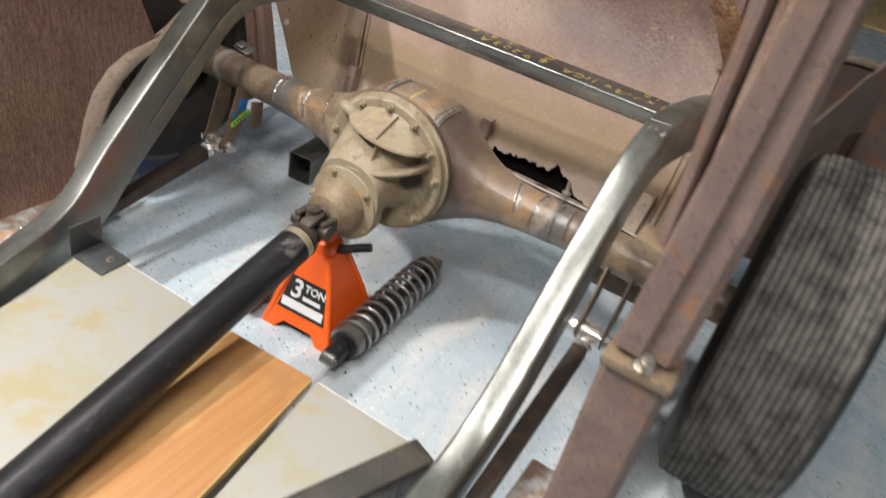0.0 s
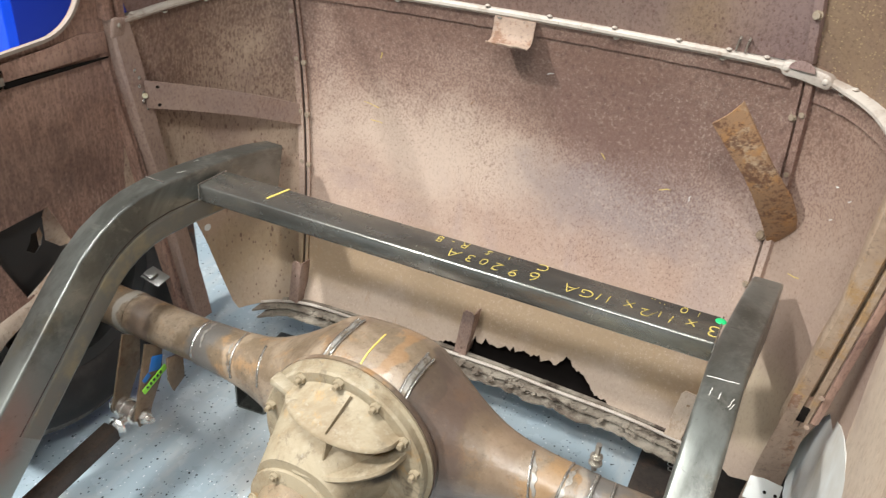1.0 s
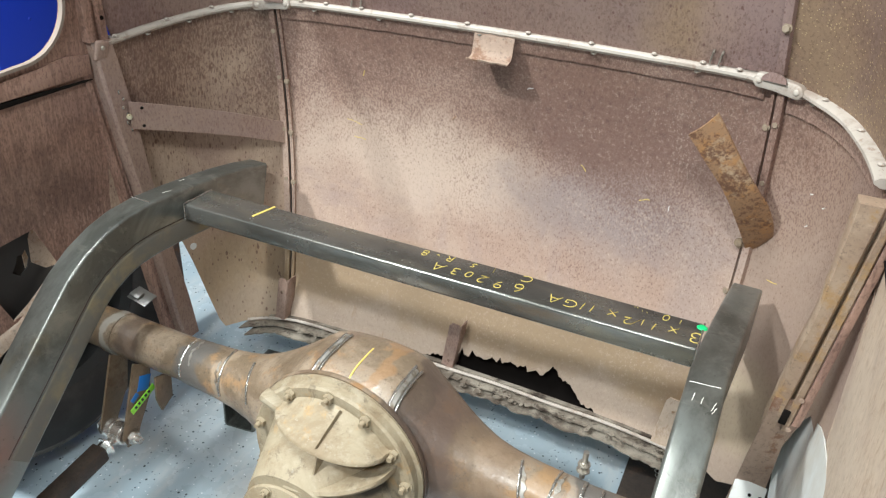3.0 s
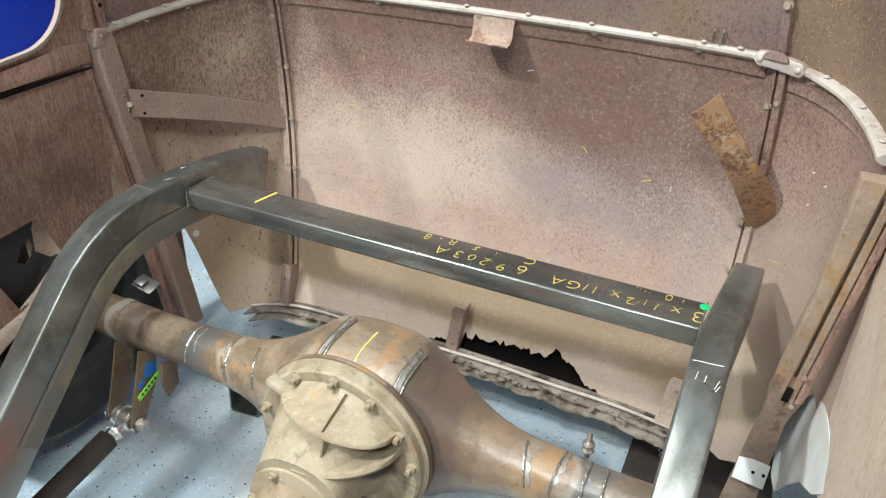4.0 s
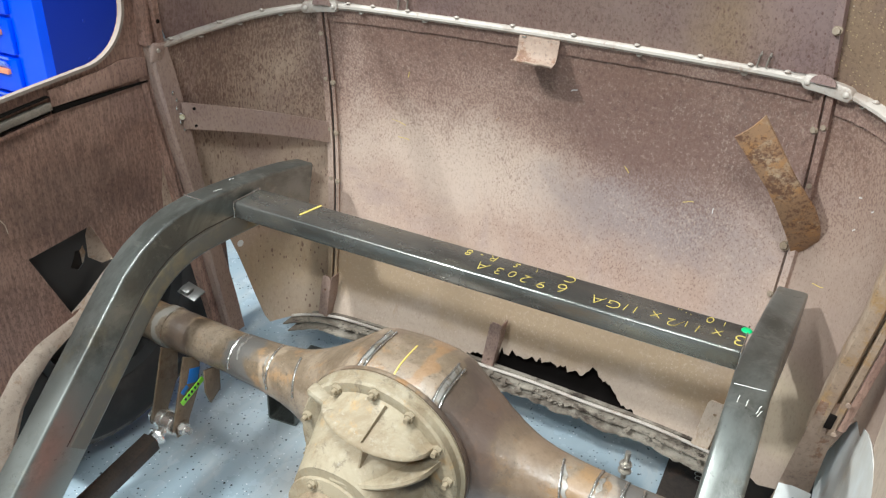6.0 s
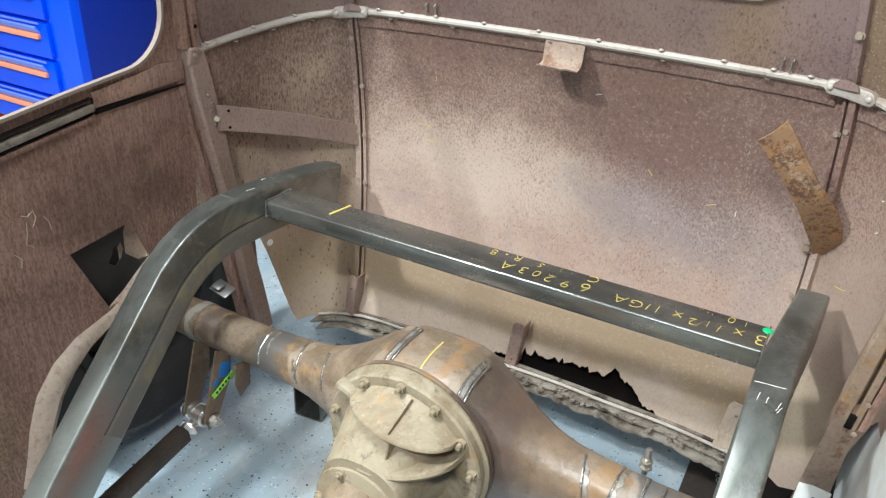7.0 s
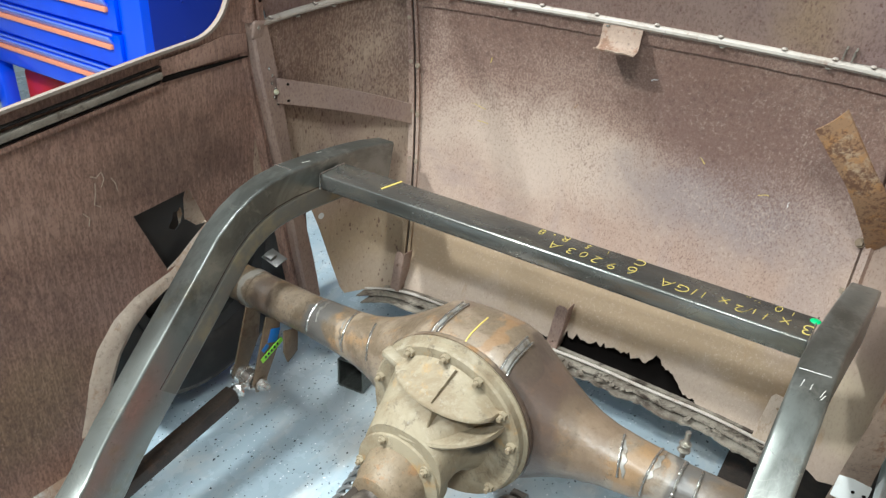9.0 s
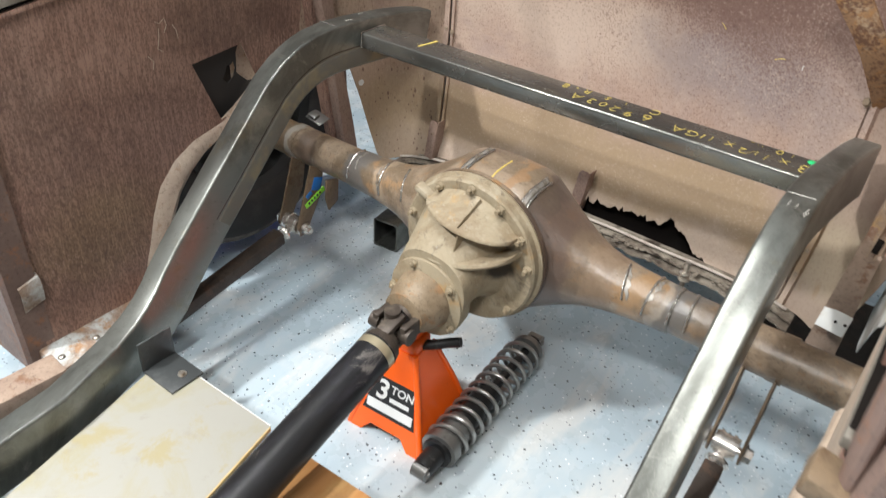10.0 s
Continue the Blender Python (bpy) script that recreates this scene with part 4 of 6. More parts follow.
def post(s, mat, label):
    """The leaning inner body brace between side wall and corner panel."""
    bm = bmesh.new()
    a, b = Vector((s * .712, .120, .985)), Vector((s * .692, .238, .23))
    rows = []
    for k in range(13):
        f = k / 12
        p = a.lerp(b, f)
        w, d = .024 + .004 * math.sin(f * 9), .03
        rows.append([p + Vector((s * x, y, 0)) for x, y in ((.01, -w), (-d * .8, -w), (-d, -w * .8), (-d, w * .8), (-d * .8, w), (.01, w))])
    sweep(bm, rows, lambda i: rows[i])
    ob = part("brace_post", bm, mat, body, label)
    bm = bmesh.new()
    rows = []
    for k in range(9):
        p = a.lerp(b, k / 8)
        rows.append([p + Vector((s * x, y, 0)) for x, y in ((.012, -.052), (-.008, -.052), (-.010, -.040), (-.003, -.036), (-.006, -.027), (.012, -.027))])
    sweep(bm, rows, lambda i: rows[i])
    part("post_channel", bm, M_SIDE, ob)
    return ob


post_l = post(-1, M_POST, "leaning brown sheet-metal brace post")


def front_y(z):
    return .085 + .135 * (.983 - z)


def rusted_post():
    """The other brace: a rusted front flange, a groove and a proud lip that ends above the foot plate."""
    def inner(z):
        return lerp([(.30, .606), (.36, .611), (.5, .621), (.6, .630), (.67, .634), (.73, .638), (.80, .645), (.97, .646)], z)

    def lean(z):
        return .0714 * (z - .81)
    bm = bmesh.new()
    rows = []
    for k in range(25):
        z = .985 - (.985 - .57) * k / 24
        y, a, o = front_y(z), inner(z) + .0012 * noise.noise(Vector((z * 30, 0, 3))), lean(z)
        rows.append([Vector((x, y + dy, z)) for x, dy in ((a, .034), (a, .004), (a + .003, .0), (.664 + o, .0), (.6665 + o, .003), (.667 + o, .016), (.6715 + o, .016), (.672 + o, .002), (.6735 + o, .0), (.681 + o, .0), (.683 + o, .003), (.69 + o, .034))])
    sweep(bm, rows, lambda i: rows[i])
    ob = part("brace_post", bm, M_POSTRUST, body, "leaning orange-rusted brace post")
    bm = bmesh.new()
    grid = []
    for k in range(9):
        z = .635 - (.635 - .305) * k / 8
        y = front_y(z) - .0015
        grid.append([Vector((inner(z) + (.668 - inner(z)) * f, y + .012 * f * f, z - .03 * (1 - f) * (k / 8))) for f in (0, .25, .5, .75, 1)])
    slab(bm, grid, .003, lambda i, j: (0, 1, 0))
    part("foot_plate", bm, M_TAB, ob, "brown rusted foot plate")
    bm = bmesh.new()
    rows = []
    for k in range(13):
        z = .985 - .40 * k / 12
        rows.append([Vector((x + lean(z), front_y(z) + dy, z)) for x, dy in ((.6845, .006), (.6845, .002), (.689, .001), (.696, .004), (.698, .03))])
    sweep(bm, rows, lambda i: rows[i])
    part("post_channel", bm, M_SIDE, ob)
    bm = bmesh.new()
    grid = [[Vector((x, front_y(z) + .0150, z)) for x in (.6671 + lean(z), .6714 + lean(z))] for z in [.984 - .412 * k / 12 for k in range(13)]]
    slab(bm, grid, .0008, lambda i, j: (0, 1, 0))
    part("groove", bm, M_BRACKET, ob, "dark brown strip in the groove")
    bm = bmesh.new()
    box(bm, .011, .004, .030, pose(.6545, front_y(.60) - .0005, .60, 8, 4, 0), .0006)
    part("slot", bm, M_DARK, ob, "dark slot")
    for x, z in ((.668, .645), (.665, .580)):
        part("rivet", rod(bmesh.new(), (x, front_y(z) - .0035, z), (x, front_y(z) - .006, z), .004, seg=12), M_TAB, ob)
    bm = bmesh.new()
    box(bm, .052, .003, .042, pose(.642, front_y(.425) - .014, .418, -37, 6, 0), .001)
    tab = part("post_tab", bm, M_PALEGREY, ob, "pale bare-steel tab with two holes")
    for x in (.645, .662):
        part("punched_hole", rod(bmesh.new(), (x, front_y(.425) - .0148, .4185), (x, front_y(.425) - .0164, .4197), .003, seg=10), M_DARK, tab)
    return ob


post_r = rusted_post()


def upper_post(s):
    """The channel that carries the brace post on up beside the side window."""
    bm = bmesh.new()
    rows = []
    for k in range(9):
        f = k / 8
        p = Vector((s * (.700 - .03 * f), .112 - .05 * f, .985 + .53 * f))
        rows.append([p + Vector((s * x, y, 0)) for x, y in ((.012, -.024), (-.016, -.024), (-.018, -.020), (-.018, -.006), (-.010, -.004), (-.010, .006), (-.018, .008), (-.018, .022), (-.014, .026), (.012, .026))])
    sweep(bm, rows, lambda i: rows[i])
    up = part("upper_post", bm, M_SIDE, body, "brown upper window channel")
    bm = bmesh.new()
    rod(bm, (0, 0, 0), (0, 0, .0012), .0045, seg=12)
    h0 = None
    for f in (.08, .2, .36):
        p = Vector((s * (.700 - .03 * f - .0175), .112 - .05 * f + .015, .985 + .53 * f))
        m4 = facing(p, (-s, 0, 0))
        if h0 is None:
            h0 = part("punched_hole", bm, M_DARK, up)
            h0.matrix_basis = m4
        else:
            again(h0, m4, up)
    bm = bmesh.new()
    q = Vector((s * .684, .114, .966))
    box(bm, .010, .032, .040, Matrix.Translation(q) @ pose(0, 0, 0, -9, s * -8, 0), .005, 3)
    cap = part("post_cap", bm, M_POST, up)
    bm = ball(bmesh.new(), q + Vector((-s * .006, 0, .006)), .005, (.5, 1, 1), 10, 6)
    part("rivet", bm, M_BOLT, cap)


upper_post(-1)
upper_post(1)


def door_pillar(s):
    bm = bmesh.new()
    rows = []
    for k in range(10):
        z = .74 + (UP_Z - .74) * k / 9
        a = lerp([(.74, .700), (1.13, .728), (1.56, .748)], z)
        b = lerp([(.74, .773), (.95, .783), (1.13, .779), (1.56, .772)], z)
        rows.append([Vector((s * (a + (b - a) * f), -.72 + dy, z)) for f, dy in ((0, .03), (0, -.012), (.08, -.022), (.45, -.022), (.55, -.014), (.86, -.016), (1, -.006), (1, .04))])
    sweep(bm, rows, lambda i: rows[i])
    pil = part("door_pillar", bm, M_PILLAR, body, "rusted brown door pillar with worn orange patches")
    bm = bmesh.new()
    rows = []
    for k in range(9):
        z = .868 + (UP_Z - .868) * k / 8
        a = lerp([(.86, .698), (1.13, .691), (1.56, .68)], z)
        b = lerp([(.86, .712), (1.13, .708), (1.56, .70)], z)
        rows.append([Vector((s * x, -.72 + dy, z)) for x, dy in ((a, .05), (a, .004), (a + .006, -.004), (b - .004, -.004), (b, .002), (b, .05))])
    sweep(bm, rows, lambda i: rows[i])
    part("pillar_flange", bm, M_PILLAR, pil)
    bm = bmesh.new()
    box(bm, .05, .04, .02, pose(s * .702, -.715, .858, 0, s * 12, 0), .004)
    part("flange_foot", bm, M_BRACKET, pil)
    bm = bmesh.new()
    rows = []
    for k in range(8):
        z = SILL_Z + (.715 - SILL_Z) * k / 7
        x, w = .725, (.15 if s < 0 else .052)
        rows.append([Vector((s * (x + dx), -.72 + dy, z)) for dx, dy in ((-.028, .04), (-.028, -.018), (-.02, -.026), (w - .008, -.026), (w, -.016), (w, .04))])
    sweep(bm, rows, lambda i: rows[i])
    part("pillar_foot", bm, M_PILLAR, pil)
    bm = bmesh.new()
    box(bm, .085, .06, .014, Matrix.Translation((s * .738, -.727, .725)), .004)
    part("pillar_ledge", bm, M_BRACKET, pil)
    bm = hexbolt(bmesh.new(), pose(s * .742, -.742, .732), .012, .01, .006)
    part("bolt", bm, M_BOLT, pil)
    bm = bmesh.new()
    box(bm, .10, .32, .045, pose(s * .655, -.56, .122), .006)
    part("rear_sill", bm, M_SILL, pil, "sill with flaking pale blue paint")
    bm = bmesh.new()
    box(bm, .07, .9, .05, pose(s * .66, -1.16, .125, 0, 0, s * 4), .006)
    sill = part("door_sill", bm, M_TAB, pil, "rusted riveted body sill")
    bm = ball(bmesh.new(), (0, 0, 0), .008, (1, 1, .5), 10, 6)
    r0 = part("rivet", bm, M_BOLT, sill)
    r0.matrix_basis = pose(s * .64, -.62, .146)
    for y in (-.52, -.70):
        again(r0, pose(s * .64, y, .146), sill)
    bm = bmesh.new()
    grid = [[Vector((s * (.697 - q), -.72 + .045 * f, .250 + h + .012 * f)) for f in (0, .33, .67, 1)] for q, h in ((.004, .0), (.008, .02), (.010, .045), (.004, .060), (-.012, .068))]
    slab(bm, grid, .004, lambda i, j: (s, 0, 0))
    part("pillar_bracket", bm, M_SILL, pil, "bent tab with a whitish paint patch")
    return pil


door_pillar(-1)
door_pillar(1)


# Rusted ledge below the rear panel.
WALL_Y = [(shell(u / 4, .215).x, shell(u / 4, .215).y) for u in range(-36, 37)]


def ledge(y_in, y_out, z, x0, x1, rag, mat, label):
    bm = bmesh.new()
    xs = [x0 + (x1 - x0) * i / 160 for i in range(161)]
    grid = []
    for x in xs:
        back = lerp(WALL_Y, x) + .004 + y_out
        n = noise.noise(Vector((x * 13, 7.7, z))) * .6 + noise.noise(Vector((x * 60, 2.2, z))) * .3 + noise.noise(Vector((x * 170, 4.2, z))) * .2
        front = back - y_in + n * rag
        grid.append([Vector((x, front + (back - front) * j / 4, z + .0015 * n * (1 - j / 4))) for j in range(5)])
    slab(bm, grid, .004, lambda i, j: (0, 0, -1))
    return part("floor_ledge", bm, mat, body, label)


ledge(.040, .0, .212, -.605, .56, .012, M_LEDGE, "flaking rusted lower ledge")
ledge(.060, .0, .200, -.585, .56, .022, M_LEDGE, "")
ledge(.012, .002, .224, -.56, .52, .0, M_LEDGE, "")
rng = random.Random(5)
bm = bmesh.new()
for k in range(150):
    x = -.54 + 1.08 * rng.random()
    y = lerp(WALL_Y, x) - .006 - .048 * rng.random()
    r = .0025 + .006 * rng.random() ** 2
    n = rng.randint(5, 7)
    outline = [(r * (.6 + .7 * rng.random()) * math.cos(2 * math.pi * q / n) * 1.5, r * (.6 + .6 * rng.random()) * math.sin(2 * math.pi * q / n)) for q in range(n)]
    prism(bm, outline, .0016, pose(x, y, .2125 + .003 * rng.random(), rng.uniform(-14, 14), rng.uniform(-14, 14), rng.uniform(0, 360)))
tagged(part("rust_flake", bm, M_LEDGE, body), "loose rust flaked over the lower ledge", kind="stuff")
bm = bmesh.new()
pipe(bm, [(x, lerp(WALL_Y, x) - .014, .2215 + .0015 * math.sin(x * 23)) for x in [-.60 + 1.14 * k / 40 for k in range(41)]], .0042, 8)
part("edge_wire", bm, M_BELT, body, "pale rusted edge wire")
# Black skin and an added closing strip keep the hollow behind the hole dark.
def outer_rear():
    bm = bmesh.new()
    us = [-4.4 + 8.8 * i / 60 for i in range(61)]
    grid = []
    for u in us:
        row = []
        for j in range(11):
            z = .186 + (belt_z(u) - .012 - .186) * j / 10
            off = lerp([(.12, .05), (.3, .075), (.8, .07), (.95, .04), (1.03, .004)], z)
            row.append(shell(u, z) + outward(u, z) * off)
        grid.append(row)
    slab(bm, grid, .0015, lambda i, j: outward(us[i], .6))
    part("outer_rear_panel", bm, M_DARK, body, "outer rear panel blackened for the shade behind the rusted hole")
    bm = bmesh.new()
    grid = [[shell(u, .2) + outward(u, .2) * o + Vector((0, 0, -.016)) for o in (.004, .03, .062)] for u in us[2:-2]]
    slab(bm, grid, .003, lambda i, j: (0, 0, -1))
    part("rear_closing_strip", bm, M_DARK, body)


outer_rear()


def small_tab(x, z, lean, mat, hole, w):
    bm = bmesh.new()
    u = x / .51 * 4
    p = shell(u, z)
    m4 = Matrix.Translation((p.x, p.y - .020, z)) @ pose(0, 0, 0, -3, lean, 0)
    outline = [(-w, -.0625), (.018, -.0625), (.018, .054), (.012, .0625), (-w + .006, .0625), (-w, .052)]
    plate(bm, outline, [arc(.004, hole, .004, 0, 330, 11)], lambda a, b, d: m4 @ Vector((a, -.012 - d, b)), .003)
    box(bm, .003, .036, .122, m4 @ Matrix.Translation((.0175, .006, 0)), .0005)
    box(bm, .016 + w, .034, .003, m4 @ Matrix.Translation(((.018 - w) / 2, .006, -.0625)), .0005)
    part("hanger_tab", bm, mat, body)


for x, z, mat, hole, w in ((-.527, .285, M_POST, .02, .009), (-.034, .285, M_POST, -.045, .012), (.445, .285, M_SIDEPALE, .03, .018)):
    small_tab(x, z, 6, mat, hole, w)

# Strap between post and seam, bent strap, clip under the belt.
bm = bmesh.new()
grid = []
a, b = Vector((-.672, .15, .828)), shell(-4.15, .72) - outward(-4.1, .72) * .012
for i in range(17):
    f = i / 16
    p = a.lerp(b, f) + Vector((.004 * math.sin(f * math.pi), .03 * math.sin(f * math.pi), -.004 * math.sin(f * math.pi)))
    h = .029 - .003 * f
    grid.append([p + Vector((0, 0, h)), p, p - Vector((0, 0, h))])
slab(bm, grid, .003, lambda i, j: (-.6, .8, 0))
strap = part("cross_strap", bm, M_POST, body, "flat brown sheet-metal strap")
bm = hexbolt(bmesh.new(), facing((-.672, .148, .826), (.6, -.8, 0)), .0045, .005)
part("bolt", bm, M_BAND, strap)
for dx, dz in ((.020, .016), (.020, -.022)):
    bm = bmesh.new()
    rod(bm, (-.672 + dx, .15 + dx * .9 - .002, .828 + dz), (-.672 + dx + .001, .15 + dx * .9 - .0055, .828 + dz), .003, seg=10)
    part("punched_hole", bm, M_DARK, strap)
for k in range(6):
    bm = bmesh.new()
    f = .14 + .022 * k
    p = Vector((-.712, .120, .985)).lerp(Vector((-.692, .238, .23)), f)
    ball(bm, p + Vector((.031, .006 * (k % 2), 0)), .0034, (.5, 1, 1.3), 8, 6)
    part("weld_dot", bm, M_WELD, post_l)
def bent_strap():
    """A flat strap that hangs off the panel and curls back under itself to its bolt."""
    t = thing("bent_strap", "curved rust-orange steel strap bolted to the rear panel", "strap")
    edge = [((.400, .360, .943), (.439, .360, .988)), ((.434, .374, .899), (.473, .374, .937)), ((.469, .390, .854), (.508, .390, .884)), ((.489, .406, .820), (.533, .406, .850)), ((.504, .424, .788), (.553, .424, .822)), ((.515, .442, .762), (.566, .442, .793)), ((.524, .458, .740), (.574, .458, .768)), ((.531, .472, .720), (.577, .472, .747)), ((.536, .486, .704), (.574, .488, .727)), ((.537, .497, .693), (.566, .500, .709)), ((.533, .503, .690), (.553, .508, .696)), ((.524, .505, .692), (.541, .510, .690))]
    rows = []
    for k in range(45):
        u = k / 44 * (len(edge) - 1)
        a, b = (Vector(lerp(list(enumerate(e[q] for e in edge)), u)) for q in (0, 1))
        wear = .0012 * noise.noise(Vector((u * 3, 0, 0)))
        rows.append([a.lerp(b, f) + Vector((.25, -.6, -.3)) * (.006 * (1 - (2 * f - 1) ** 2) * (1 - .5 * u / 11) + (wear if f in (0, 1) else 0)) for f in (0, .06, .2, .4, .6, .8, .94, 1)])
    bm = bmesh.new()
    slab(bm, rows, .0045, lambda i, j: Vector((.1, .8, .35)).normalized())
    part("strap_blade", bm, M_STRAP, t)
    bm = hexbolt(bmesh.new(), facing((.524, .490, .711), (-.3, -1, .35)), .0075, .007)
    part("bolt", bm, M_BRACKET, t)


bent_strap()

bm = bmesh.new()
prof = [(.4545, 1.034), (.4525, 1.020), (.4500, 1.006), (.4470, .997), (.4415, .9925), (.4330, .9905), (.4230, .9880), (.4190, .9890), (.4170, .9925)]
grid = [[Vector((-.046 + .084 * k / 8, y + .0012 * math.sin(k * 1.7 + z * 60), z + .0008 * math.sin(k * 2.3))) for y, z in prof] for k in range(9)]
slab(bm, grid, .0025, lambda i, j: (0, .8, .5))
part("belt_clip", bm, M_TAB, body, "bent sheet-metal clip")

# ---------------------------------------------------------------- chassis frame
chassis = thing("chassis_frame", "new welded box-section steel car frame with kicked-up rear rails", "car frame")
RAIL_W, RAIL_H = .054, .112


def rail_line():
    """Top edge of a rail in (y, z), rear to front."""
    return [(.405, .668), (.33, .685), (.25, .699), (.18, .708), (.10, .717), (.02, .722), (-.04, .717), (-.09, .704), (-.14, .682), (-.186, .651), (-.231, .608), (-.306, .533), (-.406, .434), (-.475, .366), (-.513, .329), (-.542, .304), (-.572, .285), (-.61, .269), (-.66, .259), (-.80, .252), (-1.25, .250)]


def rail_x(y, s=-1):
    if s > 0:
        return lerp([(-1.25, .51), (-.65, .521), (-.48, .528), (.05, .532), (.40, .558)], y)
    return lerp([(-1.25, .395), (-.95, .395), (-.60, .503), (-.50, .532), (.05, .532), (.40, .558)], y)


def rail(s):
    pts = rail_line()
    bm = bmesh.new()
    rows = []
    for i, (y, z) in enumerate(pts):
        a, b = pts[max(0, i - 1)], pts[min(len(pts) - 1, i + 1)]
        d = Vector((0, b[0] - a[0], b[1] - a[1])).normalized()
        up = Vector((0, -d.z, d.y)) if d.y > 0 else Vector((0, d.z, -d.y))
        c = Vector((s * rail_x(y, s), y, z)) - up * RAIL_H / 2
        ring = []
        for sx, su in ((1, 1), (-1, 1), (-1, -1), (1, -1)):
            cx, cu = sx * (RAIL_W / 2 - .006), su * (RAIL_H / 2 - .006)
            base = {(1, 1): 0, (-1, 1): 90, (-1, -1): 180, (1, -1): 270}[(sx, su)]
            for k in range(4):
                t = radians(base + 30 * k)
                ring.append(c + Vector((s * (cx + .006 * math.cos(t)), 0, 0)) + up * (cu + .006 * math.sin(t)))
        rows.append(ring)
    sweep(bm, rows, lambda i: rows[i])
    return part("frame_rail", bm, M_STEEL, chassis, "mill-finish rectangular tube rail")


rail_l, rail_r = rail(-1), rail(1)


def boxing_plate(s, parent):
    pts = [p for p in rail_line() if -.42 < p[0] < .3]
    bm = bmesh.new()
    rows = []
    for i, (y, z) in enumerate(pts):
        a, b = pts[max(0, i - 1)], pts[min(len(pts) - 1, i + 1)]
        d = Vector((0, b[0] - a[0], b[1] - a[1])).normalized()
        up = Vector((0, d.z, -d.y))
        c = Vector((s * (rail_x(y, s) - RAIL_W / 2), y, z))
        rows.append([c + Vector((-s * w, 0, 0)) - up * h for w, h in ((-.002, .064), (.0006, .067), (.0012, .072), (.0012, .100), (.0006, .105), (-.002, .107))])
    sweep(bm, rows, lambda i: rows[i])
    plate_ob = part("boxing_plate", bm, M_STEEL2, parent, "ground welded boxing plate")
    bm = bmesh.new()
    rows = []
    for i, (y, z) in enumerate(pts):
        a, b = pts[max(0, i - 1)], pts[min(len(pts) - 1, i + 1)]
        d = Vector((0, b[0] - a[0], b[1] - a[1])).normalized()
        up = Vector((0, d.z, -d.y))
        c = Vector((s * (rail_x(y, s) - RAIL_W / 2), y, z))
        h0 = .0585 + .002 * noise.noise(Vector((y * 30, s, 0)))
        rows.append([c + Vector((-s * w, 0, 0)) - up * h for w, h in ((-.002, h0), (.0004, h0 + .0012), (.0004, h0 + .0035), (-.002, h0 + .0045))])
    sweep(bm, rows, lambda i: rows[i])
    part("seam_line", bm, M_DARKRUST, plate_ob, "dark unground weld seam")


boxing_plate(-1, rail_l)
boxing_plate(1, rail_r)

bm = bmesh.new()
box(bm, 1.014, .084, .0381, pose(0.0, .1505, .669, 0, 0, .75), .006, 4)
cross = part("crossmember", bm, M_TUBE, chassis, "dark steel rectangular tube with yellow marker writing")


def weld(parent, pts, r=.0035):
    bm = bmesh.new()
    path = []
    for a, b in zip(pts, pts[1:]):
        a, b = Vector(a), Vector(b)
        n = max(2, int((b - a).length / .005))
        path += [a.lerp(b, k / n) for k in range(n)]
    path.append(Vector(pts[-1]))
    rows, side = [], None
    for i, p in enumerate(path):
        d = (path[min(i + 1, len(path) - 1)] - path[max(i - 1, 0)]).normalized()
        side = d.orthogonal().normalized() if side is None else (side - d * side.dot(d)).normalized()
        up = d.cross(side)
        rr = r * (1 + .14 * math.sin(i * 1.9) + .12 * math.sin(i * .7 + 1))
        rows.append([p + rr * (math.cos(k * math.pi / 4) * side + math.sin(k * math.pi / 4) * up) for k in range(8)])
    sweep(bm, rows, lambda i: rows[i])
    return part("weld_bead", bm, M_WELD, parent)


for s in (-1, 1):
    weld(cross, [(s * .506, .108 + s * .006, .652), (s * .506, .108 + s * .006, .688), (s * .506, .192 + s * .006, .688)], .0018)
# a seam across the rail's top where the bend was welded
weld(rail_l, [(-.556, .02, .7225), (-.510, .02, .7225)], .0015)


def rail_mark(s, y, across, length, turn, mat):
    """A chalk or paint scrape on a rail's top."""
    z = lerp(sorted(rail_line()), y)
    slope = (lerp(sorted(rail_line()), y + .01) - lerp(sorted(rail_line()), y - .01)) / .02
    m4 = Matrix.Translation((s * (rail_x(y, s) + across), y, z + .0006)) @ Matrix.Rotation(math.atan(slope), 4, "X") @ Matrix.Rotation(radians(turn), 4, "Z")
    bm = bmesh.new()
    pipe(bm, [m4 @ Vector((length * (k / 5 - .5), .0003 * math.sin(k * 2 + y * 90), 0)) for k in range(6)], .00055, 5)
    part("chalk_mark", bm, mat, rail_l if s < 0 else rail_r)


for y, across, length, turn in ((-.015, -.002, .042, 6), (-.045, -.012, .014, 84), (-.047, .0, .012, 85), (-.052, .016, .016, 76), (-.058, .018, .012, 70)):
    rail_mark(1, y, across, length, turn, M_CHALK)
for y, across, length, turn in ((.08, -.01, .02, 80), (.15, .012, .014, 88)):
    rail_mark(-1, y, across, length, turn, M_CHALK)

# Writing on the crossmember, read from behind the car.
TOPZ_C = .6885
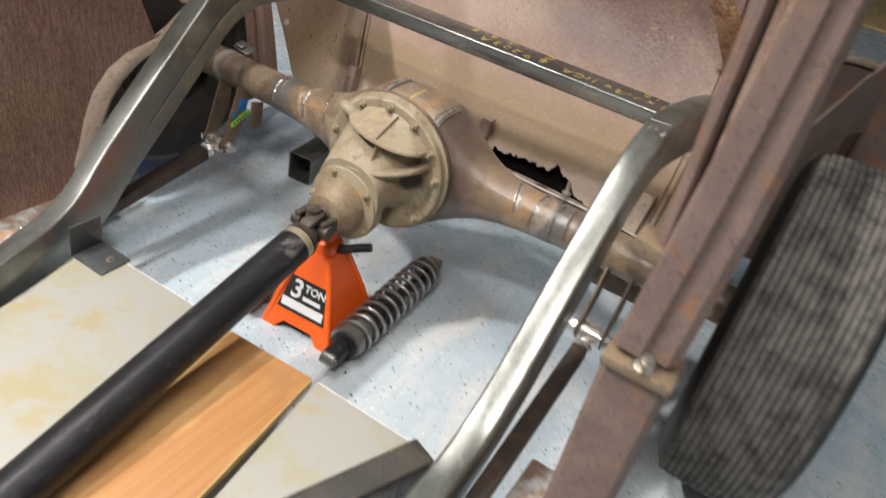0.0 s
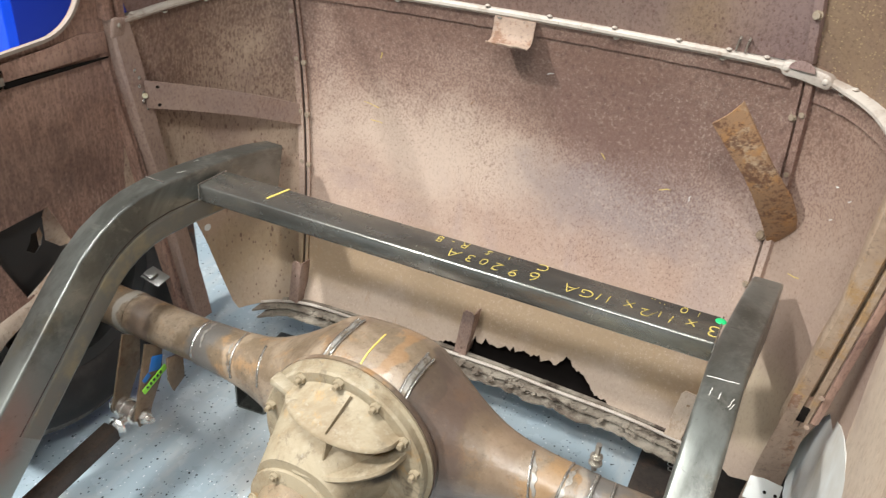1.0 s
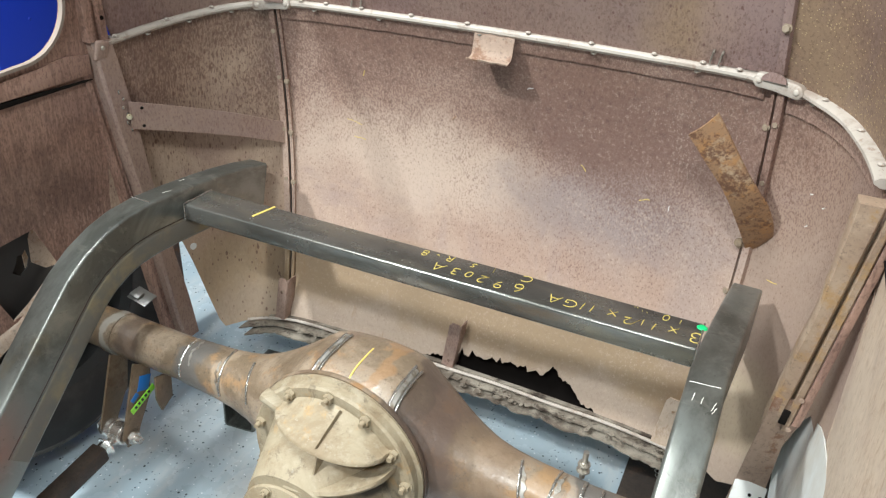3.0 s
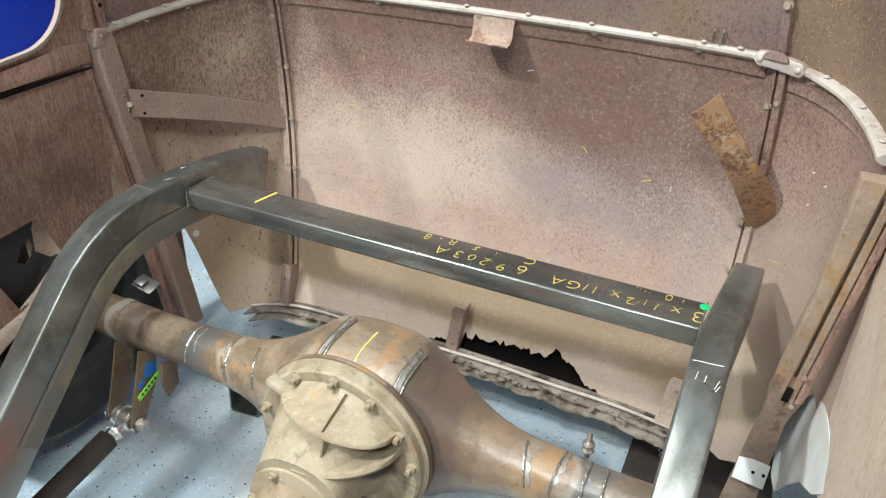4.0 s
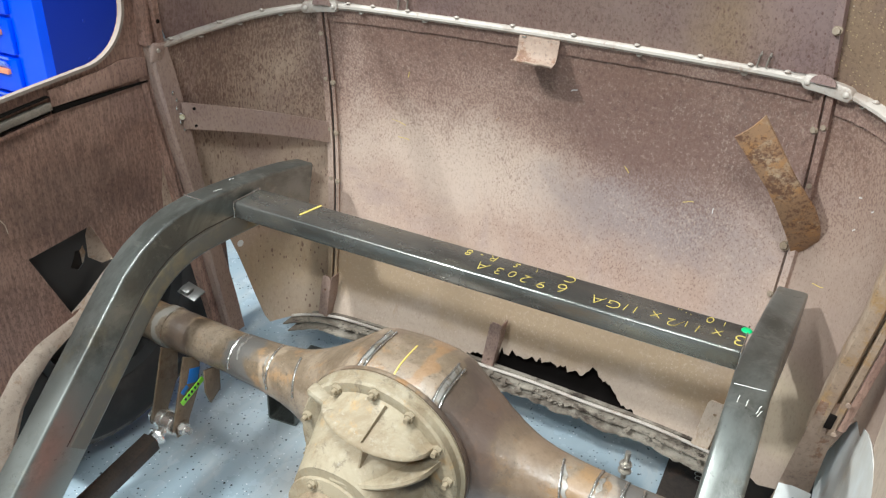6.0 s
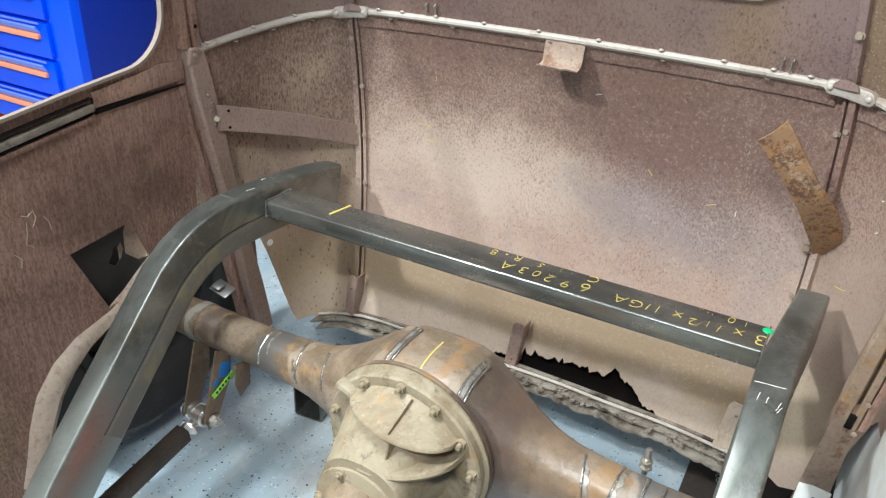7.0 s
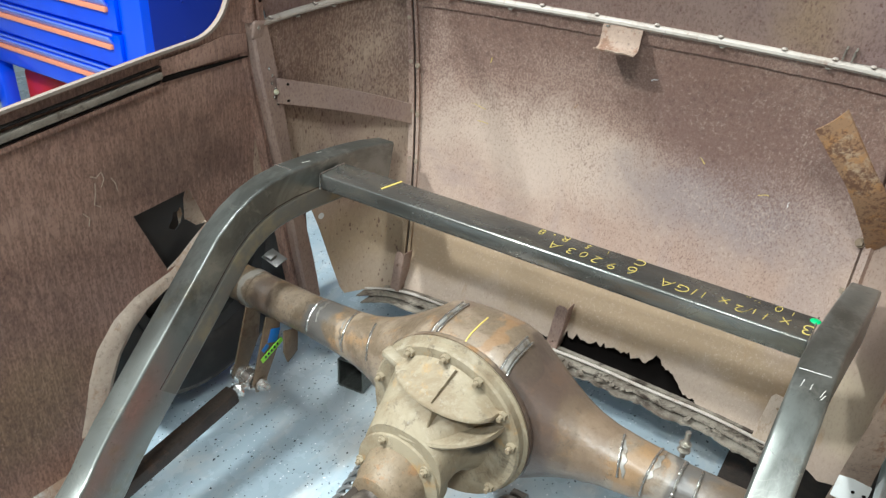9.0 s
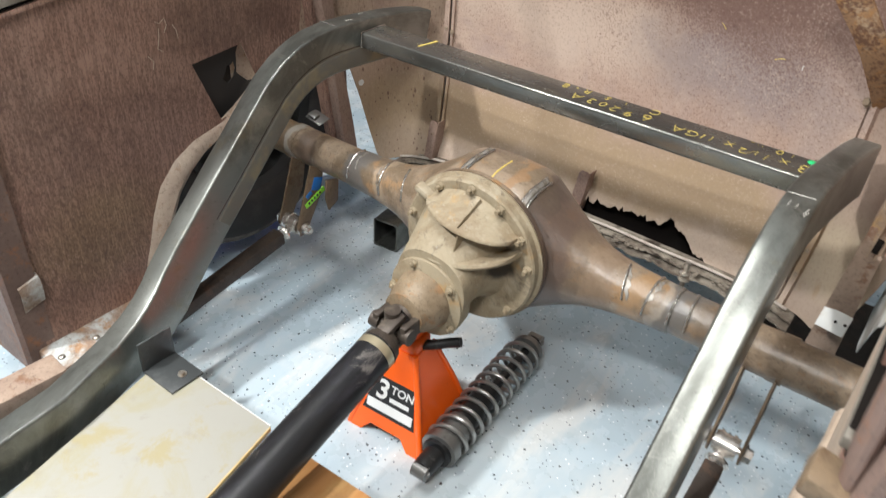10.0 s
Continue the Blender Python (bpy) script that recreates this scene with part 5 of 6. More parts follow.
for glyph, x, y, size, turn in (("3", .499, .146, .047, 4), ("x", .464, .146, .040, 0), ("1", .434, .143, .034, -4), ("1", .415, .147, .028, 3), ("/", .405, .142, .040, -8), ("2", .391, .140, .032, 6), ("x", .365, .145, .042, 3), ("1", .331, .145, .034, 2), ("1", .315, .144, .034, -3), ("G", .295, .142, .036, 4), ("A", .266, .142, .040, -3), ("6", .201, .145, .044, 8), ("9", .166, .137, .036, 4), ("2", .134, .140, .038, -6), ("0", .108, .143, .032, 0), ("3", .082, .141, .036, 5), ("A", .049, .140, .040, -6), ("1", .470, .180, .020, 2), ("0", .447, .181, .028, 0), (":", .412, .181, .022, 88), ("..", .395, .181, .022, 0), ("C", .204, .181, .032, 6), ("1", .141, .178, .018, 14), ("5", .102, .176, .022, -10), ("R", .055, .177, .030, 0), ("-", .030, .176, .026, 0), ("8", .006, .174, .030, 6)):
    dy = .0131 * x + .001
    lettering(glyph, size, M_YELLOW, pose(x, y + dy * .3, TOPZ_C, 0, 0, 180 + turn), cross, "marker_lettering", centred=True)
bm = bmesh.new()
box(bm, .005, .06, .0008, pose(-.350, .158, TOPZ_C, 0, 0, -10))
part("marker_line", bm, M_YELLOW, cross)
bm = ball(bmesh.new(), (.504, .182, .6885), .009, (1, 1, .25))
part("paint_dot", bm, M_GREEN, cross, "green paint dot")

bm = bmesh.new()
a, b = Vector((.449, -.566, .152)), Vector((.215, -1.17, .152))
m4 = Matrix.Translation((a + b) / 2) @ Matrix.Rotation(math.atan2(-(b.x - a.x), b.y - a.y), 4, "Z")
box(bm, .06, (b - a).length, .088, m4, .005, 3)
part("diagonal_brace", bm, M_TUBE, chassis, "dark scratched steel diagonal brace")
for k in range(5):
    bm = bmesh.new()
    pipe(bm, [m4 @ Vector((-.012 + .006 * k, .25 + .012 * (k % 3), .0443)), m4 @ Vector((-.004 + .005 * k, .27 + .01 * (k % 2), .0443))], .0007, 5)
    part("chalk_mark", bm, M_CHALK, chassis)

# Angle bracket at the foot of each kick-up.
for s in (-1,):
    bm = bmesh.new()
    box(bm, .095, .076, .005, pose(s * .39, -.597, .183), .001)
    box(bm, .005, .076, .075, pose(s * .437, -.597, .218), .001)
    g = part("angle_bracket", bm, M_DARKGREY, chassis, "dark grey bolted angle bracket")
    bm = hexbolt(bmesh.new(), pose(s * .37, -.59, .1855), .007, .005)
    part("bolt", bm, M_BOLT, g)


# ---------------------------------------------------------------- rear axle
AY, AZ = -.022, .415
axle = thing("rear_axle", "rust-brown welded rear axle housing with a cast differential carrier", "rear axle")


HALF = [(.0, (.157, .115)), (.06, (.157, .115)), (.09, (.149, .113)), (.115, (.130, .107)), (.145, (.109, .097)), (.175, (.091, .084)), (.205, (.076, .072)), (.235, (.065, .062)), (.27, (.057, .055)), (.32, (.050, .050)), (.36, (.0475, .0475)), (.40, (.046, .046))]


def on_housing(x, deg, proud=0.0):
    """A point of the axle housing's skin at x, turned deg from the rear over the top to the front."""
    hh, hd = lerp(HALF, abs(x))
    sq = 2.0 + 1.6 * max(0, 1 - abs(x) / .28)
    c, s = math.cos(radians(deg)), math.sin(radians(deg))
    y = (hd + proud) * math.copysign(abs(c) ** (2 / sq), c)
    z = (hh + proud) * math.copysign(abs(s) ** (2 / 2.2), s)
    return Vector((x - .012 * max(0, 1 - abs(x) / .3), AY + y + .012 * max(0, 1 - abs(x) / .25), AZ + z))


def housing():
    bm = bmesh.new()
    rows = [[on_housing(-.40 + .80 * i / 80, 10 * k) for k in range(36)] for i in range(81)]
    sweep(bm, rows, lambda i: rows[i])
    return part("banjo_housing", bm, M_AXLE, axle, "rust-brown pressed steel housing")


hous = housing()


def strip_on_housing(x0, x1, d0, d1, proud, mat, name, skew=0.0, rag=0.0):
    """A raised strip that follows the housing's skin."""
    bm = bmesh.new()
    rows = []
    for k in range(19):
        f = k / 18
        deg = d0 + (d1 - d0) * f
        g = rag * noise.noise(Vector((f * 5, x0 * 20, 1)))
        h = rag * noise.noise(Vector((f * 5, x1 * 20, 4)))
        taper = math.sqrt(max(.02, 1 - abs(2 * f - 1) ** 4)) if rag else 1
        c, w = (x0 + x1) / 2 + skew * (f - .5), (x1 - x0) / 2 * taper
        xs = (c - w + g, c - w * .7 + g, c + w * .7 + h, c + w + h)
        rows.append([on_housing(xs[0], deg, -.002), on_housing(xs[1], deg, proud), on_housing(xs[2], deg, proud), on_housing(xs[3], deg, -.002)])
    sweep(bm, rows, lambda i: rows[i])
    return part(name, bm, mat, hous)


for s in (-1, 1):
    bm = bmesh.new()
    rod(bm, (s * .395, AY, AZ), (s * .60, AY, AZ), .0445, seg=32)
    rod(bm, (s * .60, AY, AZ), (s * .80, AY, AZ), .043, seg=32)
    rod(bm, (s * .585, AY, AZ), (s * .612, AY, AZ), .0462, seg=32)
    part("axle_tube", bm, M_AXLE, axle)
    ring = [(s * .398, AY + .0462 * math.cos(t), AZ + .0462 * math.sin(t)) for t in [radians(70 + 115 * k / 30) for k in range(31)]]
    weld(hous, ring, .0032)
# pressed ribs over the top, with weld runs beside them
for x, d0, d1, skew in ((-.058, 84, 122, -.004), (.091, 88, 142, -.002)):
    strip_on_housing(x - .0045, x + .0045, d0, d1, .0035, M_GROUND, "housing_rib", skew)
    for o in (-.0058, .0058):
        weld(hous, [on_housing(x + o + skew * (k / 14 - .5), d0 - 2 + (d1 - d0 + 4) * k / 14, .001) for k in range(15)], .0026)
    weld(hous, [on_housing(x + o, d1 + 2, .001) for o in (-.0058, 0, .0058)], .0028)
strip_on_housing(.0042, .0078, 88, 136, .0006, M_YELLOW, "marker_line", .003)
for x, d0, d1, skew in ((-.30, 70, 185, .012), (.300, 85, 170, .016), (-.225, 100, 170, .02), (.352, 60, 185, -.006), (.43, 75, 180, .004)):
    weld(hous, [on_housing(x + skew * (k / 14 - .5), d0 + (d1 - d0) * k / 14, .001) for k in range(15)], .0024)
for x0, x1, d0, d1, skew in ((.302, .313, 95, 168, .02), (.356, .364, 70, 150, -.012), (-.312, -.304, 110, 178, .014), (-.386, -.378, 70, 150, .004)):
    strip_on_housing(x0, x1, d0, d1, .0012, M_GROUND, "ground_patch", skew, .007)


def carrier():
    """The cast centre section: flange, shelf, ribs, barrel and pinion snout."""
    FY, CX, CZ, R = -.118, .0, .430, .156
    bm = bmesh.new()
    m4 = Matrix.Translation((CX, FY, CZ)) @ Matrix.Rotation(radians(90), 4, "X")
    lathe(bm, [(R + .006, 0), (R + .007, .005), (R, .008), (R, .022), (R - .004, .026), (R - .028, .0265), (R - .036, .022), (R - .06, .018), (.02, .018)], m4, 64)
    core = part("carrier_flange", bm, M_CAST, axle, "dusty tan cast iron differential carrier")
    bm = bmesh.new()
    lathe(bm, [(R - .02, -.010), (R + .008, -.010), (R + .0095, -.006), (R + .008, -.001), (R - .02, -.001)], m4, 64)
    part("housing_face_ring", bm, M_AXLE, core, "brown steel face ring of the housing")
    # nose that narrows from the flange to the pinion
    bm = bmesh.new()
    rows = []
    for y, x, z, rx, rz in ((FY - .015, CX - .012, CZ + .004, .112, .116), (FY - .035, CX - .020, CZ - .004, .100, .098), (FY - .06, CX - .026, CZ - .02, .090, .086), (FY - .085, CX - .028, CZ - .04, .086, .082), (FY - .108, CX - .028, CZ - .06, .084, .083)):
        rows.append([Vector((x + rx * math.copysign(abs(math.cos(t)) ** .85, math.cos(t)), y, z + rz * math.copysign(abs(math.sin(t)) ** .85, math.sin(t)))) for t in [2 * math.pi * k / 44 for k in range(44)]])
    sweep(bm, rows, lambda i: rows[i])
    part("carrier_nose", bm, M_CAST, core)
    # half-moon shelf: a thick lip whose upper side rises back to the flange
    bm = bmesh.new()
    rows = []
    for k in range(33):
        t = k / 16 - 1
        x = CX + .011 + .105 * t
        e = math.sqrt(max(0, 1 - t * t))
        yf = FY - .027 - .064 * e ** .8
        zl = .513 - .008 * t + .007 * t * t
        zt = max(zl + .003, CZ + math.sqrt(max(0, (R - .021) ** 2 - (x - CX) ** 2)))
        rows.append([Vector((x, FY - .012, zl - .004)), Vector((x, yf + .004, zl - .005)), Vector((x, yf, zl - .002)), Vector((x, yf + .0008, zl + .002)), Vector((x, yf + .004, zl + .005)), Vector((x, (yf + FY - .024) / 2, (zl + .006 + zt) / 2 - .002)), Vector((x, FY - .0265, zt)), Vector((x, FY - .012, zt))])
    sweep(bm, rows, lambda i: rows[i])
    part("carrier_shelf", bm, M_CAST, core)
    # ear at the shelf's end
    bm = bmesh.new()
    box(bm, .046, .026, .016, pose(CX - .104, FY - .034, .530, 0, 22, 0), .006)
    part("carrier_ear", bm, M_CAST, core)
    # second rib, on one half only
    bm = bmesh.new()
    rows = []
    for k in range(21):
        t = k / 20
        x = CX - .035 + .160 * t
        yf = FY - .028 - .082 * math.sqrt(max(0, 1 - t * t)) ** .9
        zl = .438 + .045 * t * t
        rows.append([Vector((x, FY - .01, zl - .006)), Vector((x, yf + .003, zl - .006)), Vector((x, yf, zl)), Vector((x, yf + .003, zl + .006)), Vector((x, FY - .01, zl + .008))])
    sweep(bm, rows, lambda i: rows[i])
    part("carrier_rib", bm, M_CAST, core)
    for a, b, w in (((CX + .012, -.202, .520), (CX + .024, -.150, .562), .0019), ((CX + .012, -.196, .502), (CX + .002, -.206, .412), .0032)):
        bm = bmesh.new()
        a, b = Vector(a), Vector(b)
        d = (b - a).normalized()
        n = Vector((0, -abs(d.z), abs(d.y))).normalized()
        rows = [[a.lerp(b, f) + Vector((q, 0, 0)) + n * h for q, h in ((-w * 1.8, -.03), (w * 1.8, -.03), (w, .002), (w * .5, .005), (-w * .5, .005), (-w, .002))] for f in (0, .5, 1)]
        sweep(bm, rows, lambda i: rows[i])
        part("carrier_rib", bm, M_CAST, core)
    # bolts round the flange
    bm = hexbolt(bmesh.new(), Matrix.Identity(4), .0092, .010, .009)
    first = None
    for deg in (9, 34, 62, 90, 121, 165, 197, 235, 275, 320):
        t = radians(deg)
        p = Vector((CX + (R - .013) * math.cos(t), FY - .024, CZ + (R - .013) * math.sin(t)))
        m5 = facing(p, (0, -1, 0))
        if first is None:
            first = part("flange_nut", bm, M_CAST, core)
            first.matrix_basis = m5
        else:
            again(first, m5, core)
    # pinion retainer, snout and yoke
    PX, PZ = -.034, .345
    m6 = Matrix.Translation((PX, -.225, PZ)) @ Matrix.Rotation(radians(90), 4, "X")
    bm = bmesh.new()
    lathe(bm, [(.086, -.03), (.090, -.004), (.088, .006), (.072, .010), (.064, .012), (.02, .012)], m6, 40)
    ret = part("pinion_retainer", bm, M_CAST, core)
    bm = bmesh.new()
    lathe(bm, [(.066, .008), (.065, .015), (.060, .03), (.056, .05), (.050, .056), (.046, .075), (.03, .08)], m6, 40)
    part("pinion_snout", bm, M_SNOUT, ret, "rust-brown pinion snout")
    bm = hexbolt(bmesh.new(), Matrix.Identity(4), .008, .008, .005)
    first = None
    for k in range(5):
        t = radians(40 + 72 * k)
        m5 = facing((PX + .08 * math.cos(t), -.233, PZ + .08 * math.sin(t)), (0, -1, 0))
        if first is None:
            first = part("retainer_bolt", bm, M_CAST, ret)
            first.matrix_basis = m5
        else:
            again(first, m5, ret)
    bm = bmesh.new()
    rod(bm, (PX, -.275, PZ), (PX, -.308, PZ - .006), .034, .03, 24)
    for s in (-1, 1):
        box(bm, .016, .055, .04, pose(PX + s * .034, -.318, PZ - .008), .005)
        rod(bm, (PX + s * .026, -.333, PZ - .012), (PX + s * .048, -.333, PZ - .012), .017, seg=18)
    for s in (-1, 1):
        rod(bm, (PX, -.333, PZ - .012 + s * .020), (PX, -.333, PZ - .012 + s * .044), .016, seg=18)
    rod(bm, (PX - .04, -.333, PZ - .012), (PX + .04, -.333, PZ - .012), .009, seg=12)
    part("pinion_yoke", bm, M_YOKE, ret)


carrier()

# Link brackets hanging from the axle, with bolt and nut.
def link_bracket(s, x0, x1, yb, zb):
    """Two plates that lean forward from the tube, a through bolt between them, and the trailing link."""
    side = [(-.086, .412), (-.046, .384), (-.058, .318), (yb + .024, zb + .012), (yb + .012, zb - .018), (yb - .014, zb - .018), (yb - .022, zb + .008)]
    br = None
    for x in (x0, x1):
        bm = bmesh.new()
        prism(bm, side, .005, pose(s * x, 0, 0, 90, 0, 90), .0008)
        if br is None:
            br = part("link_bracket", bm, M_BRACKET, axle, "rusty brown two-plate link bracket")
        else:
            part("bracket_plate", bm, M_BRACKET, br)
    bm = bmesh.new()
    lo, hi = min(x0, x1), max(x0, x1)
    rod(bm, (s * (lo - .028), yb, zb), (s * (hi + .02), yb, zb), .0075, seg=14)
    hexbolt(bm, facing((s * (lo - .003), yb, zb), (-s, 0, 0)), .015, .013)
    hexbolt(bm, facing((s * (hi + .006), yb, zb), (s, 0, 0)), .015, .013)
    part("link_bolt", bm, M_PULL, br, "bright zinc bolt and nut")
    bm = bmesh.new()
    rod(bm, (s * (lo + .008), yb, zb), (s * (hi - .006), yb, zb), .021, seg=24)
    for f in (.3, .7):
        x = lo + (hi - lo) * f
        rod(bm, (s * (x - .003), yb, zb), (s * (x + .003), yb, zb), .024, seg=24)
    part("rod_end", bm, M_PULL, br, "bright steel rod end")
    mid = (lo + hi) / 2
    a, b = Vector((s * mid, yb - .028, zb - .010)), Vector((s * mid, -1.0, .10))
    d = (b - a).normalized()
    bm = bmesh.new()
    rod(bm, a - d * .02, a + d * .03, .010, seg=14)
    hexbolt(bm, facing(a + d * .008, d), .016, .012)
    part("lock_nut", bm, M_PULL, br)
    bm = bmesh.new()
    box(bm, .034, .034, (b - a).length - .02, Matrix.Translation((a + b) / 2 + d * .012) @ d.to_track_quat("Z", "Y").to_matrix().to_4x4(), .003)
    part("trailing_link", bm, M_DARKRUST, axle, "dark brown steel trailing link")
    return br


br = link_bracket(-1, .505, .567, -.118, .248)
bm = bmesh.new()
prism(bm, [(-.062, .372), (-.020, .36), (-.024, .300), (-.056, .283), (-.066, .318)], .005, pose(-.478, 0, 0, 90, 0, 90), .0008)
part("shock_tab", bm, M_BRACKET, axle)
for mat, w, h, y, z, tw in ((M_BLUEMARK, .030, .034, -.070, .356, -22), (M_LIME, .070, .015, -.080, .322, 22), (M_BLUEMARK, .020, .012, -.098, .336, 30)):
    bm = bmesh.new()
    box(bm, .0012, w, h, pose(-.4985 + (.0016 if mat is M_LIME else 0), y, z, tw), .0003)
    tape = part("tape_tag", bm, mat, br, "lime green tape tag with dark print" if mat is M_LIME else "blue tape")
    if mat is M_LIME:
        for k in range(5):
            bm = bmesh.new()
            box(bm, .0008, .005, .007, pose(-.4962, y, z, tw) @ pose(0, -.022 + .010 * k, .001), 0)
            part("print_bar", bm, M_LABEL, tape)
link_bracket(1, .545, .602, -.132, .272)
# breather stud on the tube
bm = bmesh.new()
rod(bm, (.385, .02, AZ + .030), (.385, .02, AZ + .085), .0048, seg=12)
hexbolt(bm, pose(.385, .02, AZ + .045), .0085, .008)
hexbolt(bm, pose(.385, .02, AZ + .058), .008, .005)
part("breather_stud", bm, M_BOLT, axle)


# ---------------------------------------------------------------- wheels
def wheel(s):
    R, X = .355, (.905 if s > 0 else .875)
    m4 = Matrix.Translation((s * X, AY, AZ)) @ Matrix.Rotation(radians(90), 4, "Y")
    prof = [(.20, -.085), (.215, -.10), (.26, -.112), (.31, -.108), (.335, -.096)]
    n = 14
    for k in range(n):
        a = -.09 + .18 * k / n
        b = -.09 + .18 * (k + 1) / n
        crown = lambda h: R - .35 * h * h
        prof += [(crown(a) - .005, a), (crown(a), a + .0022), (crown(b), b - .0022), (crown(b) - .005, b)]
    prof += [(.335, .096), (.31, .108), (.26, .112), (.215, .10), (.20, .085)]
    bm = bmesh.new()
    lathe(bm, prof, m4, 72, closed=True)
    w = part("wheel_tyre", bm, M_TREAD, axle, "worn dusty black ribbed tyre")
    for h in (-1, 1):
        bm = bmesh.new()
        side = [(.20, .0855), (.216, .1015), (.26, .1135), (.29, .1125), (.31, .1095), (.334, .0975), (.33, .094), (.22, .09)]
        lathe(bm, [(r, h * z) for r, z in side], m4, 72, closed=True)
        part("sidewall", bm, M_TYRE, w, "black rubber sidewall")
    bm = bmesh.new()
    lathe(bm, [(.02, -.02), (.10, -.02), (.15, -.045), (.175, -.05), (.178, -.088), (.205, -.095), (.205, -.088), (.19, -.08), (.19, .08), (.205, .088), (.205, .095), (.178, .088), (.165, .0), (.10, .02), (.02, .02)], m4, 48, closed=True)
    part("rim", bm, M_RIM, w)
    bm = bmesh.new()
    rod(bm, (s * .80, AY, AZ), (s * .90, AY, AZ), .06, seg=28)
    part("hub", bm, M_RIM, w)


wheel(-1)
wheel(1)

# ---------------------------------------------------------------- driveshaft
shaft = thing("driveshaft", "black painted tubular driveshaft with a universal joint", "driveshaft")
bm = bmesh.new()
a, b = Vector((-.0205, -.385, .3255)), Vector((.054, -1.32, .190))
d = (b - a).normalized()
rod(bm, a, b, .0395, seg=36)
part("shaft_tube", bm, M_BLACK, shaft)
bm = bmesh.new()
rod(bm, a + d * .004, a - d * .012, .0405, .036, 36)
rod(bm, a - d * .010, a - d * .026, .034, .026, 28)
part("weld_yoke", bm, M_YOKE, shaft, "bare steel weld yoke")
bm = bmesh.new()
rod(bm, a + d * .008, a + d * .026, .0400, seg=36, caps=False)
part("bare_band", bm, M_BAND, shaft, "bare bright steel band")
for s in (-1, 1):
    bm = bmesh.new()
    box(bm, .03, .055, .015, Matrix.Translation(a - d * .038 + Vector((0, 0, s * .028))) @ pose(0, 0, 0, 12), .004)
    part("yoke_ear", bm, M_YOKE, shaft)

# ---------------------------------------------------------------- makeshift floor
PZ0 = .168


def board(name, outline, th, mat, label, cat):
    t = thing(name, label, cat)
    bm = bmesh.new()
    prism(bm, outline, th, pose(0, 0, PZ0), .0012)
    part("board", bm, mat, t)
    return t


def edge_strip(t, p, q, th, w, mat, name, label=""):
    """A strip along a board's edge from p to q, a little proud of it."""
    p, q = Vector((*p, 0)), Vector((*q, 0))
    bm = bmesh.new()
    box(bm, w, (q - p).length - .004, th - .002, Matrix.Translation((p + q) / 2 + Vector((0, 0, PZ0 + th / 2))) @ Matrix.Rotation(math.atan2(-(q.x - p.x), q.y - p.y), 4, "Z"), .0006)
    part(name, bm, mat, t, label)


t = board("white_panel", [(-.137, -.566), (-.43, -.572), (-.43, -.635), (-.30, -1.24), (.0, -1.26)], .012, M_WHITE, "scuffed white laminate panel laid between the frame rails", "panel")
edge_strip(t, (-.1365, -.566), (-.0, -1.26), .0125, .004, M_WOODEDGE, "edge_band", "yellowed raw board edge")
edge_strip(t, (-.43, -.5715), (-.137, -.5655), .0125, .003, M_CARD, "edge_band")
t = board("white_panel", [(.190, -.560), (.275, -1.15), (.412, -.60), (.412, -.560)], .012, M_WHITE, "scuffed white laminate panel beside the wooden plank", "panel")
edge_strip(t, (.190, -.5595), (.412, -.5595), .0125, .003, M_CARD, "edge_band")
t = board("wooden_plank", [(-.024, -.574), (.092, -1.26), (.262, -1.26), (.180, -.565)], .019, M_WOOD, "orange-brown varnished wooden plank between white panels", "plank")
edge_strip(t, (-.0245, -.574), (.0915, -1.26), .0195, .010, M_WOODEDGE, "edge_grain", "pale raw plank edge")
edge_strip(t, (.1805, -.565), (.2625, -1.26), .0195, .003, M_WOODEDGE, "edge_grain")

# ---------------------------------------------------------------- jack stand
jack = thing("jack_stand", "orange three ton steel jack stand with a black label", "jack stand", at=(-.055, -.24, 0))


